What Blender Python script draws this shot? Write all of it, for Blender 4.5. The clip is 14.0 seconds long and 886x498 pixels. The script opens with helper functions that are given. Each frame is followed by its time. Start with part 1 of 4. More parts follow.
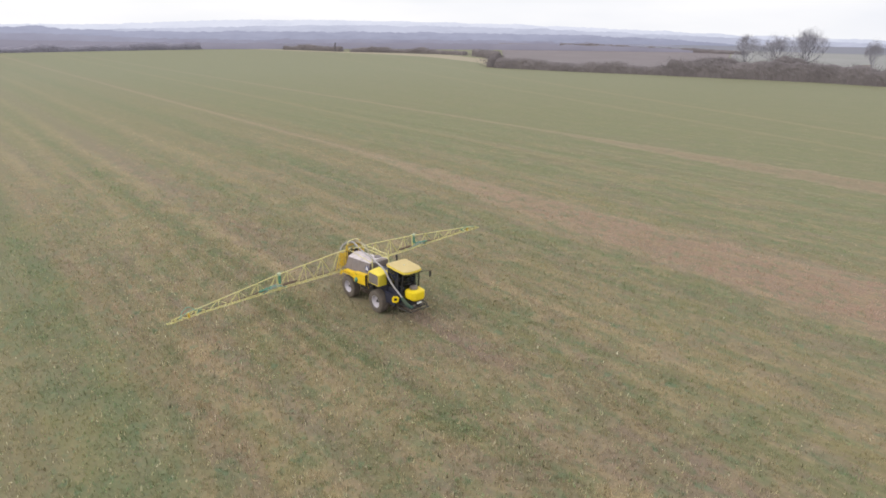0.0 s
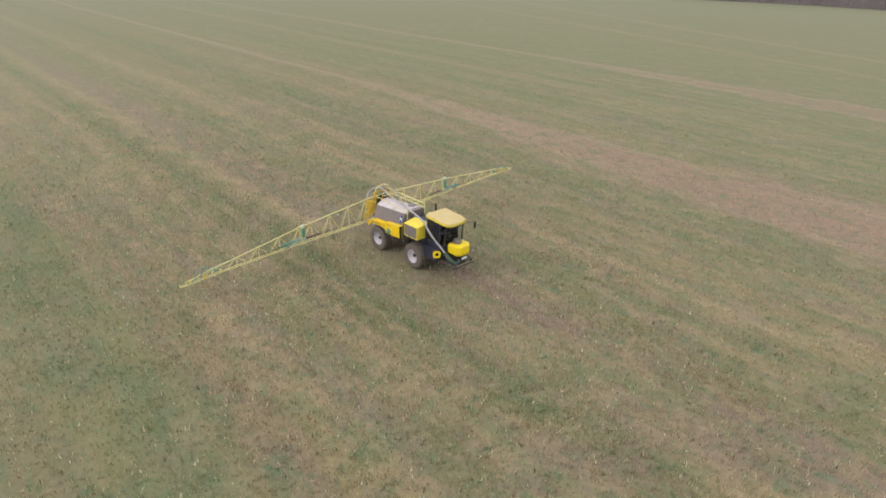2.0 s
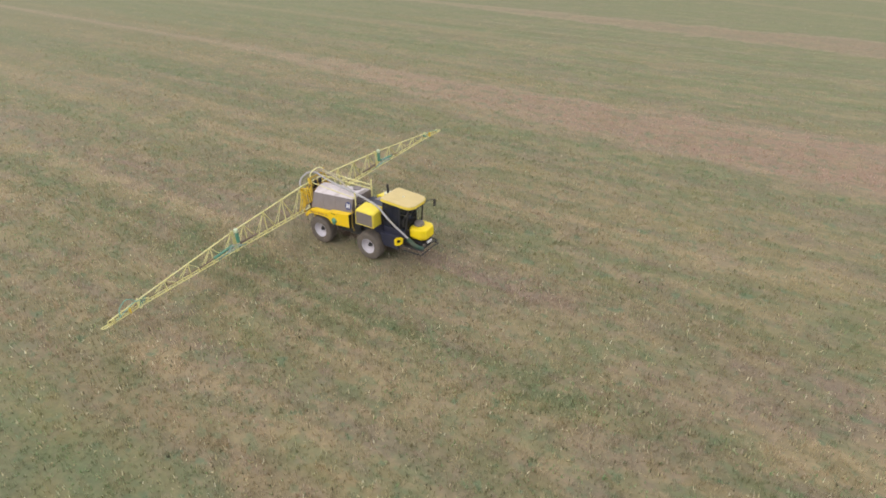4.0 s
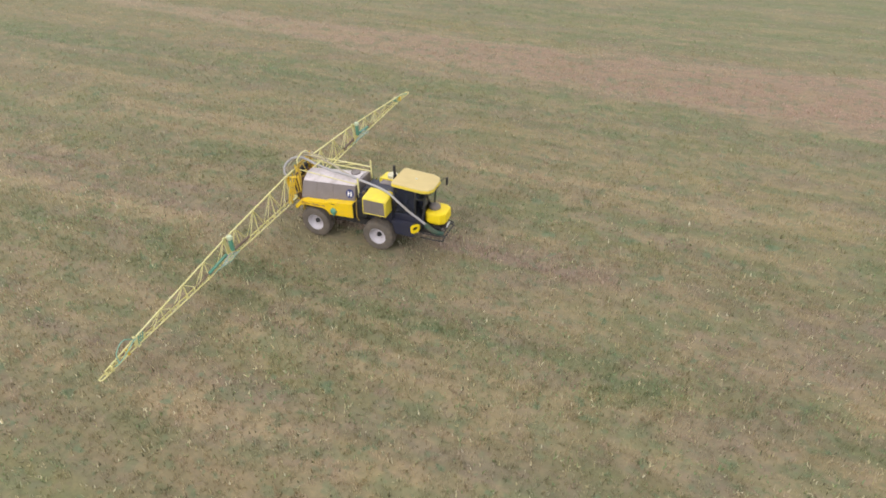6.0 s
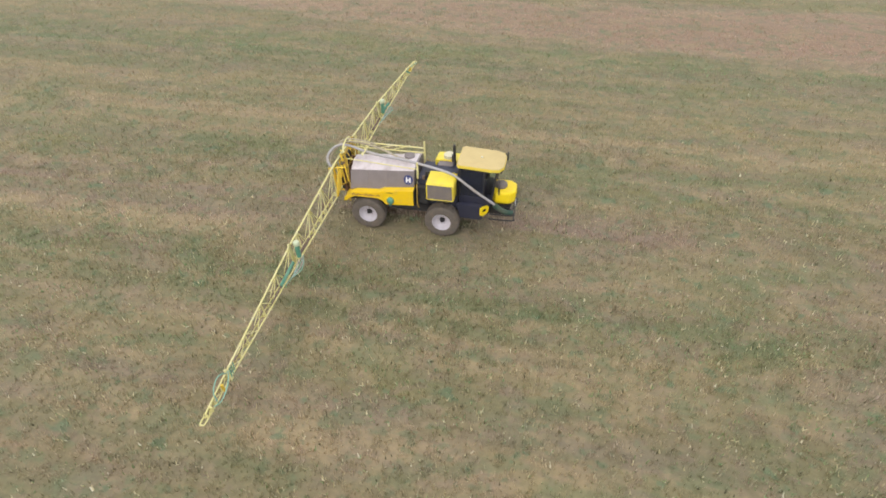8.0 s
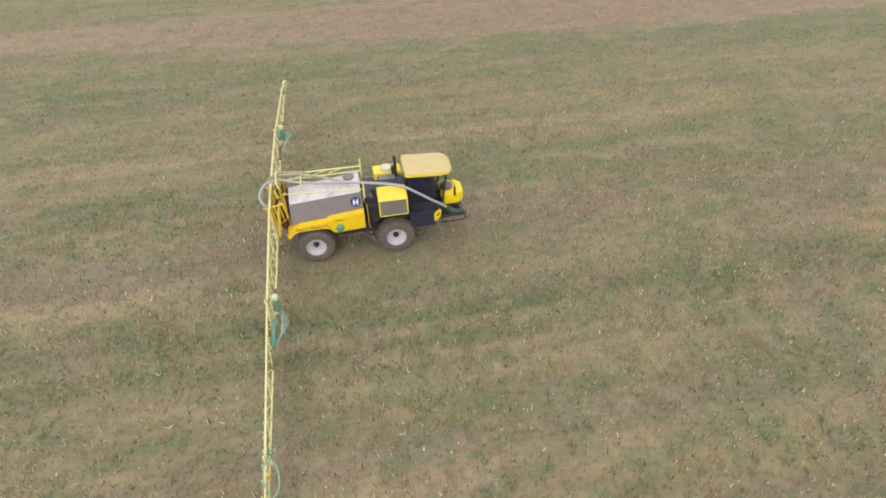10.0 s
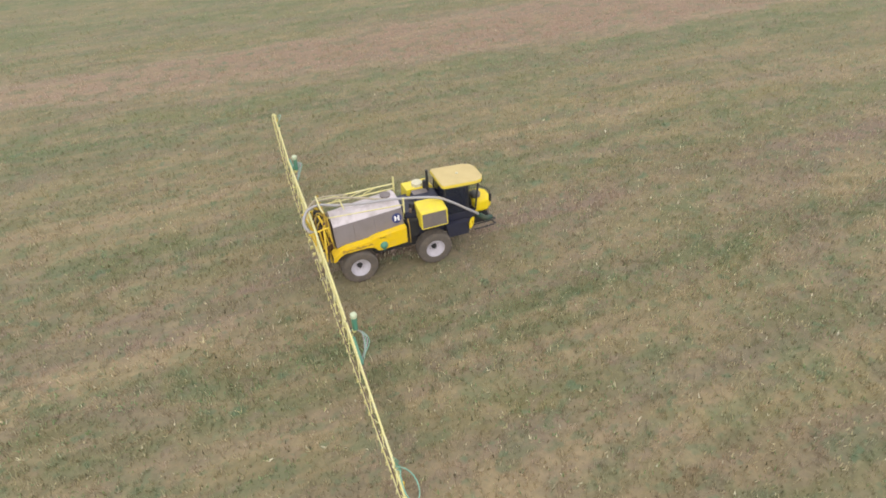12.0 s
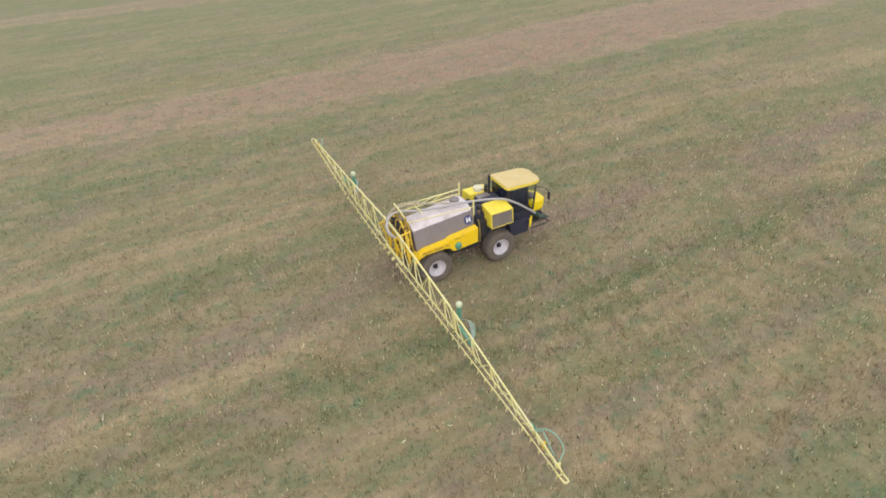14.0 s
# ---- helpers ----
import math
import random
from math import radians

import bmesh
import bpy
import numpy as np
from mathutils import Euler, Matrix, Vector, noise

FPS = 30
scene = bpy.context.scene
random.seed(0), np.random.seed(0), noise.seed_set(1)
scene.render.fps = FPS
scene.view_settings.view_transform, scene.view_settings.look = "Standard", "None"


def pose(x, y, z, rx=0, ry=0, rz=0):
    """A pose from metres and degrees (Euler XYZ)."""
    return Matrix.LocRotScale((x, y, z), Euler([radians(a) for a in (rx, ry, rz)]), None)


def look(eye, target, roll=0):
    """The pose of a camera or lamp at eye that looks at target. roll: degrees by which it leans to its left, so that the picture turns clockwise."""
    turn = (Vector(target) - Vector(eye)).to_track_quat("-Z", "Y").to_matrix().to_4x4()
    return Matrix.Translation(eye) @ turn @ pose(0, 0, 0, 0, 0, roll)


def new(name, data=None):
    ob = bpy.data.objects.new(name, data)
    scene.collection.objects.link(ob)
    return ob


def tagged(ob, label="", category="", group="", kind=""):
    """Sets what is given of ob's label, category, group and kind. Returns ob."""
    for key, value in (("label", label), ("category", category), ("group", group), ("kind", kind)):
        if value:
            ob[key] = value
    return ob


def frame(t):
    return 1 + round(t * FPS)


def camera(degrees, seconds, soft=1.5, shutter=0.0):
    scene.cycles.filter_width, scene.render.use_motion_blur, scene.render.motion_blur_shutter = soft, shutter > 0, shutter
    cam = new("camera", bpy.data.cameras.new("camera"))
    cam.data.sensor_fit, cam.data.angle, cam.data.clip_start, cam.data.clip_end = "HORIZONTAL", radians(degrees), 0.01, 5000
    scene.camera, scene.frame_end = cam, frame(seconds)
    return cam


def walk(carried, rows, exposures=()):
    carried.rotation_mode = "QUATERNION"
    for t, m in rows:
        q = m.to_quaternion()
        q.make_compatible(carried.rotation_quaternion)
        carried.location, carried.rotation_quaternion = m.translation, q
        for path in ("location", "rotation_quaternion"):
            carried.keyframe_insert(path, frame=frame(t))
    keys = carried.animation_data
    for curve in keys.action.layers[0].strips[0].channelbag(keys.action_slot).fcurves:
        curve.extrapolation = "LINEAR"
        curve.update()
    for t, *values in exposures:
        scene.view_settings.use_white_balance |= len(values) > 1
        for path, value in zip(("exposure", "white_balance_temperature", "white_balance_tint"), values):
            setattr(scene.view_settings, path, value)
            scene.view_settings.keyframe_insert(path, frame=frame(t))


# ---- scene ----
LENS = 70.52
cam = camera(LENS, 14.0, soft=1.72)
PATH = [
    (0, look((36.540, -23.545, 18.752), (15.079, -5.145, 8.708), 0.39)),
    (0.5, look((34.940, -23.476, 18.596), (14.003, -4.888, 7.820), 0.28)),
    (1, look((33.341, -23.432, 18.438), (12.882, -4.900, 6.690), 0.30)),
    (1.5, look((31.733, -23.416, 18.288), (11.707, -5.006, 5.638), 0.55)),
    (2, look((30.122, -23.423, 18.157), (10.340, -5.085, 5.027), 0.80)),
    (2.5, look((28.516, -23.464, 18.062), (9.231, -5.069, 4.289), 0.82)),
    (3, look((26.904, -23.545, 18.020), (9.300, -3.960, 3.649), 0.58)),
    (3.5, look((25.272, -23.675, 18.034), (9.269, -3.040, 3.265), -0.26)),
    (5.8, look((16.724, -23.539, 18.407), (7.236, -1.032, 0.989), -0.70)),
    (6, look((16.019, -23.560, 18.395), (6.871, -1.074, 0.769), -0.49)),
    (6.5, look((14.271, -23.611, 18.355), (6.313, -1.246, 0.012), -0.46)),
    (7, look((12.520, -23.681, 18.299), (5.594, -1.446, -0.611), -0.41)),
    (9.3, look((4.030, -23.176, 18.174), (3.610, -0.208, -1.120), -1.22)),
    (9.5, look((3.413, -23.092, 18.171), (4.257, -0.123, -1.108), -0.83)),
    (10, look((1.905, -22.877, 18.156), (5.743, -0.226, -1.136), -1.29)),
    (10.5, look((0.473, -22.704, 18.122), (6.463, -0.525, -1.171), -1.69)),
    (11, look((-0.955, -22.615, 18.098), (5.998, -0.669, -1.137), -1.86)),
    (11.5, look((-2.426, -22.603, 18.088), (4.916, -0.694, -1.045), -1.93)),
    (12, look((-3.962, -22.614, 18.091), (4.235, -0.266, -0.168), -1.88)),
    (12.5, look((-5.581, -22.631, 18.123), (3.316, 0.453, 1.154), -1.91)),
    (13, look((-7.204, -22.657, 18.151), (1.796, 0.396, 1.192), -2.00)),
    (13.5, look((-8.758, -22.681, 18.170), (1.081, 0.015, 1.197), -2.10)),
    (14, look((-10.254, -22.705, 18.191), (0.715, -0.538, 1.212), -2.40)),
]
walk(cam, PATH, exposures=[(0, 0.51), (3.5, 0.56), (6.0, 0.65), (14, 0.63)])

# ---- world and sun: an overcast winter day ----
SUN_ELEVATION, SUN_AZIMUTH = 38.0, 200.0  # degrees; the azimuth runs from +y towards +x
world = bpy.data.worlds.new("overcast_sky")
scene.world = world
world.use_nodes = True
wn, wl = world.node_tree.nodes, world.node_tree.links
wn.clear()
sky = wn.new("ShaderNodeTexSky")
sky.sky_type, sky.sun_disc = "NISHITA", False
sky.sun_elevation, sky.sun_rotation = radians(SUN_ELEVATION), radians(SUN_AZIMUTH)
sky.air_density, sky.dust_density = 1.0, 5.0
sky_gain = wn.new("ShaderNodeVectorMath")
sky_gain.operation = "SCALE"
sky_gain.inputs["Scale"].default_value = 0.07
sky_where = wn.new("ShaderNodeTexCoord")
sky_stretch = wn.new("ShaderNodeMapping")
sky_stretch.inputs["Scale"].default_value = (1.0, 1.0, 5.0)
cloud = wn.new("ShaderNodeTexNoise")
cloud.inputs["Scale"].default_value, cloud.inputs["Detail"].default_value = 2.2, 5
cloud_tone = wn.new("ShaderNodeValToRGB")
cloud_tone.color_ramp.elements[0].position, cloud_tone.color_ramp.elements[0].color = 0.3, (0.84, 0.86, 0.92, 1)
cloud_tone.color_ramp.elements[1].position, cloud_tone.color_ramp.elements[1].color = 0.62, (1.0, 0.99, 1.0, 1)
cover = wn.new("ShaderNodeMix")
cover.data_type = "RGBA"
cover.inputs["Factor"].default_value = 0.85
sky_out, sky_back = wn.new("ShaderNodeOutputWorld"), wn.new("ShaderNodeBackground")
sky_back.inputs["Strength"].default_value = 1.0
wl.new(sky.outputs["Color"], sky_gain.inputs[0])
wl.new(sky_where.outputs["Generated"], sky_stretch.inputs["Vector"])
wl.new(sky_stretch.outputs["Vector"], cloud.inputs["Vector"])
wl.new(cloud.outputs["Fac"], cloud_tone.inputs["Fac"])
wl.new(sky_gain.outputs["Vector"], cover.inputs["A"])
wl.new(cloud_tone.outputs["Color"], cover.inputs["B"])
sky_parts, sky_rise, sky_dome = wn.new("ShaderNodeSeparateXYZ"), wn.new("ShaderNodeMapRange"), wn.new("ShaderNodeVectorMath")
sky_dome.operation = "SCALE"
for key, value in (("From Min", 0.0), ("From Max", 1.0), ("To Min", 0.84), ("To Max", 1.08)):
    sky_rise.inputs[key].default_value = value
wl.new(sky_where.outputs["Generated"], sky_parts.inputs[0])
wl.new(sky_parts.outputs["Z"], sky_rise.inputs["Value"])
wl.new(cover.outputs["Result"], sky_dome.inputs[0])
wl.new(sky_rise.outputs["Result"], sky_dome.inputs["Scale"])
wl.new(sky_dome.outputs["Vector"], sky_back.inputs["Color"])
wl.new(sky_back.outputs["Background"], sky_out.inputs["Surface"])

sun = new("sun", bpy.data.lights.new("sun", "SUN"))
sun.data.energy, sun.data.angle, sun.data.color = 0.7, radians(25), (1.0, 0.95, 0.88)
az, el = radians(SUN_AZIMUTH), radians(SUN_ELEVATION)
sun.matrix_basis = look((0, 0, 60), (-math.sin(az) * math.cos(el) * 60, -math.cos(az) * math.cos(el) * 60, 60 - math.sin(el) * 60))


# ---- materials ----
class Nodes:
    """A small hand for wiring node materials."""

    def __init__(self, name, rough=0.6, metal=0.0):
        self.m = bpy.data.materials.new(name)
        self.m.use_nodes = True
        self.n, self.l = self.m.node_tree.nodes, self.m.node_tree.links
        self.bsdf = self.n["Principled BSDF"]
        self.bsdf.inputs["Roughness"].default_value = rough
        self.bsdf.inputs["Metallic"].default_value = metal
        self.geo = self.n.new("ShaderNodeNewGeometry")

    def put(self, socket, value):
        if isinstance(value, bpy.types.NodeSocket):
            self.l.new(value, socket)
        else:
            socket.default_value = (*value, 1) if isinstance(value, tuple) and len(value) == 3 and socket.type == "RGBA" else value

    def where(self, scale=(1, 1, 1)):
        mp = self.n.new("ShaderNodeMapping")
        mp.inputs["Scale"].default_value = scale
        self.l.new(self.geo.outputs["Position"], mp.inputs["Vector"])
        return mp.outputs["Vector"]

    def noise(self, scale, stretch=(1, 1, 1), detail=3, rough=0.6):
        nd = self.n.new("ShaderNodeTexNoise")
        nd.inputs["Scale"].default_value, nd.inputs["Detail"].default_value, nd.inputs["Roughness"].default_value = scale, detail, rough
        self.l.new(self.where(stretch), nd.inputs["Vector"])
        return nd.outputs["Fac"]

    def span(self, value, a, b, c=0.0, d=1.0):
        nd = self.n.new("ShaderNodeMapRange")
        for key, v in zip(("From Min", "From Max", "To Min", "To Max"), (a, b, c, d)):
            nd.inputs[key].default_value = v
        self.put(nd.inputs["Value"], value)
        return nd.outputs["Result"]

    def math(self, op, a, b=0.0):
        nd = self.n.new("ShaderNodeMath")
        nd.operation = op
        self.put(nd.inputs[0], a)
        self.put(nd.inputs[1], b)
        return nd.outputs[0]

    def mix(self, fac, a, b, kind="MIX"):
        nd = self.n.new("ShaderNodeMix")
        nd.data_type, nd.blend_type = "RGBA", kind
        self.put(nd.inputs["Factor"], fac)
        for key, v in (("A", a), ("B", b)):
            self.put(nd.inputs[key], v if isinstance(v, bpy.types.NodeSocket) else (*v[:3], 1))
        return nd.outputs["Result"]

    def ramp(self, value, stops, how="LINEAR"):
        nd = self.n.new("ShaderNodeValToRGB")
        cr = nd.color_ramp
        cr.interpolation = how
        while len(cr.elements) < len(stops):
            cr.elements.new(0.5)
        for e, (p, c) in zip(cr.elements, stops):
            e.position, e.color = p, (*c, 1)
        self.put(nd.inputs["Fac"], value)
        return nd.outputs["Color"]

    def bump(self, height, strength=0.3, distance=0.02):
        nd = self.n.new("ShaderNodeBump")
        nd.inputs["Strength"].default_value, nd.inputs["Distance"].default_value = strength, distance
        self.put(nd.inputs["Height"], height)
        self.l.new(nd.outputs["Normal"], self.bsdf.inputs["Normal"])

    def done(self, colour, rough=None):
        self.put(self.bsdf.inputs["Base Color"], colour)
        if rough is not None:
            self.put(self.bsdf.inputs["Roughness"], rough)
        return self.m


def painted(name, colour, rough=0.4, dust=(0.34, 0.28, 0.2), dusty=0.35, metal=0.0, grain=3.0):
    """Paint, plastic or metal with dried dust in patches and fine scuffs."""
    n = Nodes(name, rough, metal)
    big, fine = n.noise(grain, detail=5), n.noise(grain * 14, detail=3)
    tone = n.mix(n.span(fine, 0.3, 0.7, 0.0, 0.22), colour, tuple(c * 0.72 for c in colour))
    tone = n.mix(n.span(big, 0.46, 0.78, 0.0, dusty), tone, dust)
    n.bump(fine, 0.12, 0.004)
    return n.done(tone, n.span(big, 0.35, 0.75, rough, min(0.95, rough + 0.35)))


YELLOW = painted("yellow_paint", (0.82, 0.545, 0.008), 0.35, dusty=0.25)
BRIGHT = painted("bright_yellow_plastic", (0.86, 0.64, 0.01), 0.35, dusty=0.12)
BOOM = painted("dusty_yellow_paint", (0.68, 0.62, 0.27), 0.5, dust=(0.66, 0.63, 0.44), dusty=0.9)
ROOF = painted("faded_yellow_plastic", (0.56, 0.44, 0.20), 0.6, dust=(0.45, 0.35, 0.19), dusty=0.5, grain=1.6)


def streaked(name, colour, dirt, rough, size=1.6):
    """Moulded plastic with run-down dirt streaks and dried splashes."""
    n = Nodes(name, rough)
    runs, splash, fine = n.noise(5.0, (1.6, 0.6, 0.12), 4), n.noise(size, detail=5), n.noise(28.0, detail=3)
    tone = n.mix(n.span(runs, 0.45, 0.75, 0.0, 0.25), colour, dirt)
    tone = n.mix(n.span(splash, 0.46, 0.74, 0.0, 0.62), tone, tuple(0.6 * c for c in dirt))
    tone = n.mix(n.span(fine, 0.3, 0.7, 0.0, 0.2), tone, tuple(0.7 * c for c in colour))
    n.bump(fine, 0.1, 0.004)
    return n.done(tone, n.span(splash, 0.35, 0.7, rough, rough + 0.3))


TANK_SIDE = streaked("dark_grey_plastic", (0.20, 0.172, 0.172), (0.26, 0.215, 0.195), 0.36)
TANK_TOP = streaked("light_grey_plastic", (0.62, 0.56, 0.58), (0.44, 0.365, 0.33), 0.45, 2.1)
BLACK = painted("black_plastic", (0.022, 0.022, 0.026), 0.45, dust=(0.12, 0.1, 0.085), dusty=0.35)
NAVY = painted("dark_navy_panel", (0.026, 0.028, 0.052), 0.35, dust=(0.10, 0.09, 0.09), dusty=0.3)
GRILLE = painted("dark_mesh_grille", (0.17, 0.145, 0.135), 0.6, dusty=0.4)
STEEL = painted("dirty_steel", (0.18, 0.13, 0.10), 0.55, dust=(0.2, 0.12, 0.07), dusty=0.7, metal=0.3)
RIM = painted("silver_rim_paint", (0.52, 0.49, 0.54), 0.45, dust=(0.33, 0.29, 0.28), dusty=0.4)
RUBBER = painted("muddy_rubber", (0.115, 0.097, 0.083), 0.85, dust=(0.19, 0.15, 0.115), dusty=0.8, grain=4.0)
MUDDY = painted("mud_splashed_pipe", (0.40, 0.35, 0.25), 0.6, dust=(0.27, 0.22, 0.16), dusty=0.9, grain=2.0)
HOSE = painted("grey_ribbed_hose", (0.37, 0.355, 0.37), 0.5, dust=(0.43, 0.37, 0.30), dusty=0.85, grain=1.4)
TEAL = painted("teal_green_plastic", (0.085, 0.26, 0.18), 0.45, dust=(0.29, 0.35, 0.26), dusty=0.5)
PALE_TEAL = painted("pale_teal_hose", (0.20, 0.40, 0.31), 0.5, dust=(0.36, 0.40, 0.32), dusty=0.6)
DARK_GREEN = painted("dark_green_metal", (0.022, 0.06, 0.042), 0.5, dusty=0.3)
RUST = painted("rusty_brown_metal", (0.17, 0.09, 0.05), 0.7, dust=(0.09, 0.065, 0.05), dusty=0.6, metal=0.1)
BAR = painted("worn_yellow_paint", (0.76, 0.53, 0.05), 0.5, dust=(0.46, 0.32, 0.11), dusty=0.5)
MAST = painted("dirty_yellow_paint", (0.50, 0.34, 0.045), 0.5, dust=(0.22, 0.145, 0.085), dusty=0.85)
RIMROOF = painted("pale_yellow_plastic", (0.80, 0.62, 0.07), 0.5, dust=(0.55, 0.42, 0.2), dusty=0.4)
CAPS = painted("pale_green_plastic", (0.52, 0.58, 0.40), 0.5, dusty=0.3)
CREAM = painted("cream_plastic", (0.62, 0.58, 0.42), 0.5, dusty=0.3)
BLUE = painted("blue_enamel", (0.02, 0.035, 0.16), 0.35, dusty=0.08)
WHITE = painted("white_enamel", (0.78, 0.78, 0.80), 0.4, dusty=0.12)
BOX = painted("box_yellow_paint", (0.78, 0.63, 0.05), 0.35, dusty=0.3)
DECAL = painted("brown_decal", (0.47, 0.28, 0.045), 0.5, dust=(0.30, 0.19, 0.06), dusty=0.9, grain=6.0)
DARK_DECAL = painted("dark_decal", (0.06, 0.05, 0.03), 0.5, dusty=0.2)

GLASS = Nodes("tinted_glass", 0.06)
GLASS.bsdf.inputs["Transmission Weight"].default_value = 0.85
GLASS.bsdf.inputs["IOR"].default_value = 1.45
GLASS = GLASS.done((0.10, 0.115, 0.19))
CLEAR = Nodes("clear_glass", 0.05)
CLEAR.bsdf.inputs["Transmission Weight"].default_value = 1.0
CLEAR.bsdf.inputs["IOR"].default_value = 1.1
CLEAR = CLEAR.done((0.88, 0.92, 0.90))

# strips of crop, bare soil and stubble that run along x, by y in metres
SOIL, BROWN, OLIVE, GREEN, STRAW = (0.258, 0.174, 0.126), (0.214, 0.160, 0.096), (0.191, 0.164, 0.088), (0.142, 0.153, 0.074), (0.262, 0.208, 0.118)
PALE, LUSH, MAUVE = (0.286, 0.226, 0.132), (0.122, 0.138, 0.067), (0.205, 0.155, 0.112)
STRIPS = [(-40, GREEN), (-25, GREEN), (-22.2, OLIVE), (-20.6, LUSH), (-17.6, LUSH), (-16, OLIVE), (-14.2, BROWN), (-12.4, PALE), (-11.2, MAUVE), (-10, OLIVE), (-8.9, OLIVE), (-7.9, PALE),
          (-6.7, OLIVE), (-5.4, LUSH), (-4.2, OLIVE), (-2.6, PALE), (-1.2, MAUVE), (0.8, MAUVE), (2.4, OLIVE), (5.2, GREEN), (6.6, OLIVE), (8.6, PALE), (10.4, OLIVE), (14.5, OLIVE), (17.5, LUSH), (20.5, GREEN),
          (22.5, OLIVE), (34, OLIVE), (38, (0.146, 0.160, 0.076)), (62, (0.146, 0.160, 0.076))]


def strips(n):
    """The colour of the field's strips, with ragged edges."""
    at_xyz = n.n.new("ShaderNodeSeparateXYZ")
    n.l.new(n.geo.outputs["Position"], at_xyz.inputs[0])
    x, y = at_xyz.outputs["X"], at_xyz.outputs["Y"]
    ragged = n.span(n.noise(0.45, (0.5, 1, 1), 4, 0.6), 0.2, 0.8, -1.3, 1.3)
    warp = n.math("ADD", n.math("MULTIPLY", ragged, 0.8), n.span(n.noise(0.03, (1, 1, 1), 2), 0, 1, -1.0, 1.0))
    return n.ramp(n.span(n.math("ADD", y, warp), -40, 62), [((p + 40) / 102, c) for p, c in STRIPS]), x, y, ragged


def bare(n, tone, x, y, ragged):
    """Two bare strips that widen towards +x, with pale rims, and pale lines that run aslant."""
    wide = n.span(x, -45, 8, 0.0, 1.0)
    for thin_y, broad_y, narrow, broad, most in ((30.6, 27.6, 0.5, 4.3, 0.85), (70.5, 68.5, 0.6, 3.6, 0.6)):
        half = n.math("ADD", n.math("ADD", n.span(wide, 0, 1, narrow, broad), n.span(x, 8, 34, 0.0, 1.5)), n.math("MULTIPLY", ragged, n.span(wide, 0, 1, 0.4, 1.5)))
        off = n.math("ABSOLUTE", n.math("SUBTRACT", y, n.span(wide, 0, 1, thin_y, broad_y)))
        inside = n.math("SUBTRACT", half, off)
        tone = n.mix(n.math("MULTIPLY", n.span(inside, -0.7, 0.7, 0.0, most), n.span(wide, 0, 0.6, 0.6, 1.0)), tone, n.mix(wide, (0.290, 0.214, 0.146), SOIL))
        rim = n.math("ABSOLUTE", n.math("SUBTRACT", inside, 0.3))
        tone = n.mix(n.span(rim, 0.1, 0.9, 0.45, 0.0), tone, (0.285, 0.222, 0.150))
    for slope, at_y, most in ((0.36, 113.5, 0.55), (0.30, 96.0, 0.4), (0.02, 50.5, 0.4)):
        aslant = n.math("ABSOLUTE", n.math("SUBTRACT", n.math("ADD", y, n.math("MULTIPLY", x, slope)), at_y))
        tone = n.mix(n.span(n.math("ADD", aslant, n.math("MULTIPLY", ragged, 0.6)), 0.4, 1.6, most, 0.0), tone, STRAW)
    return tone


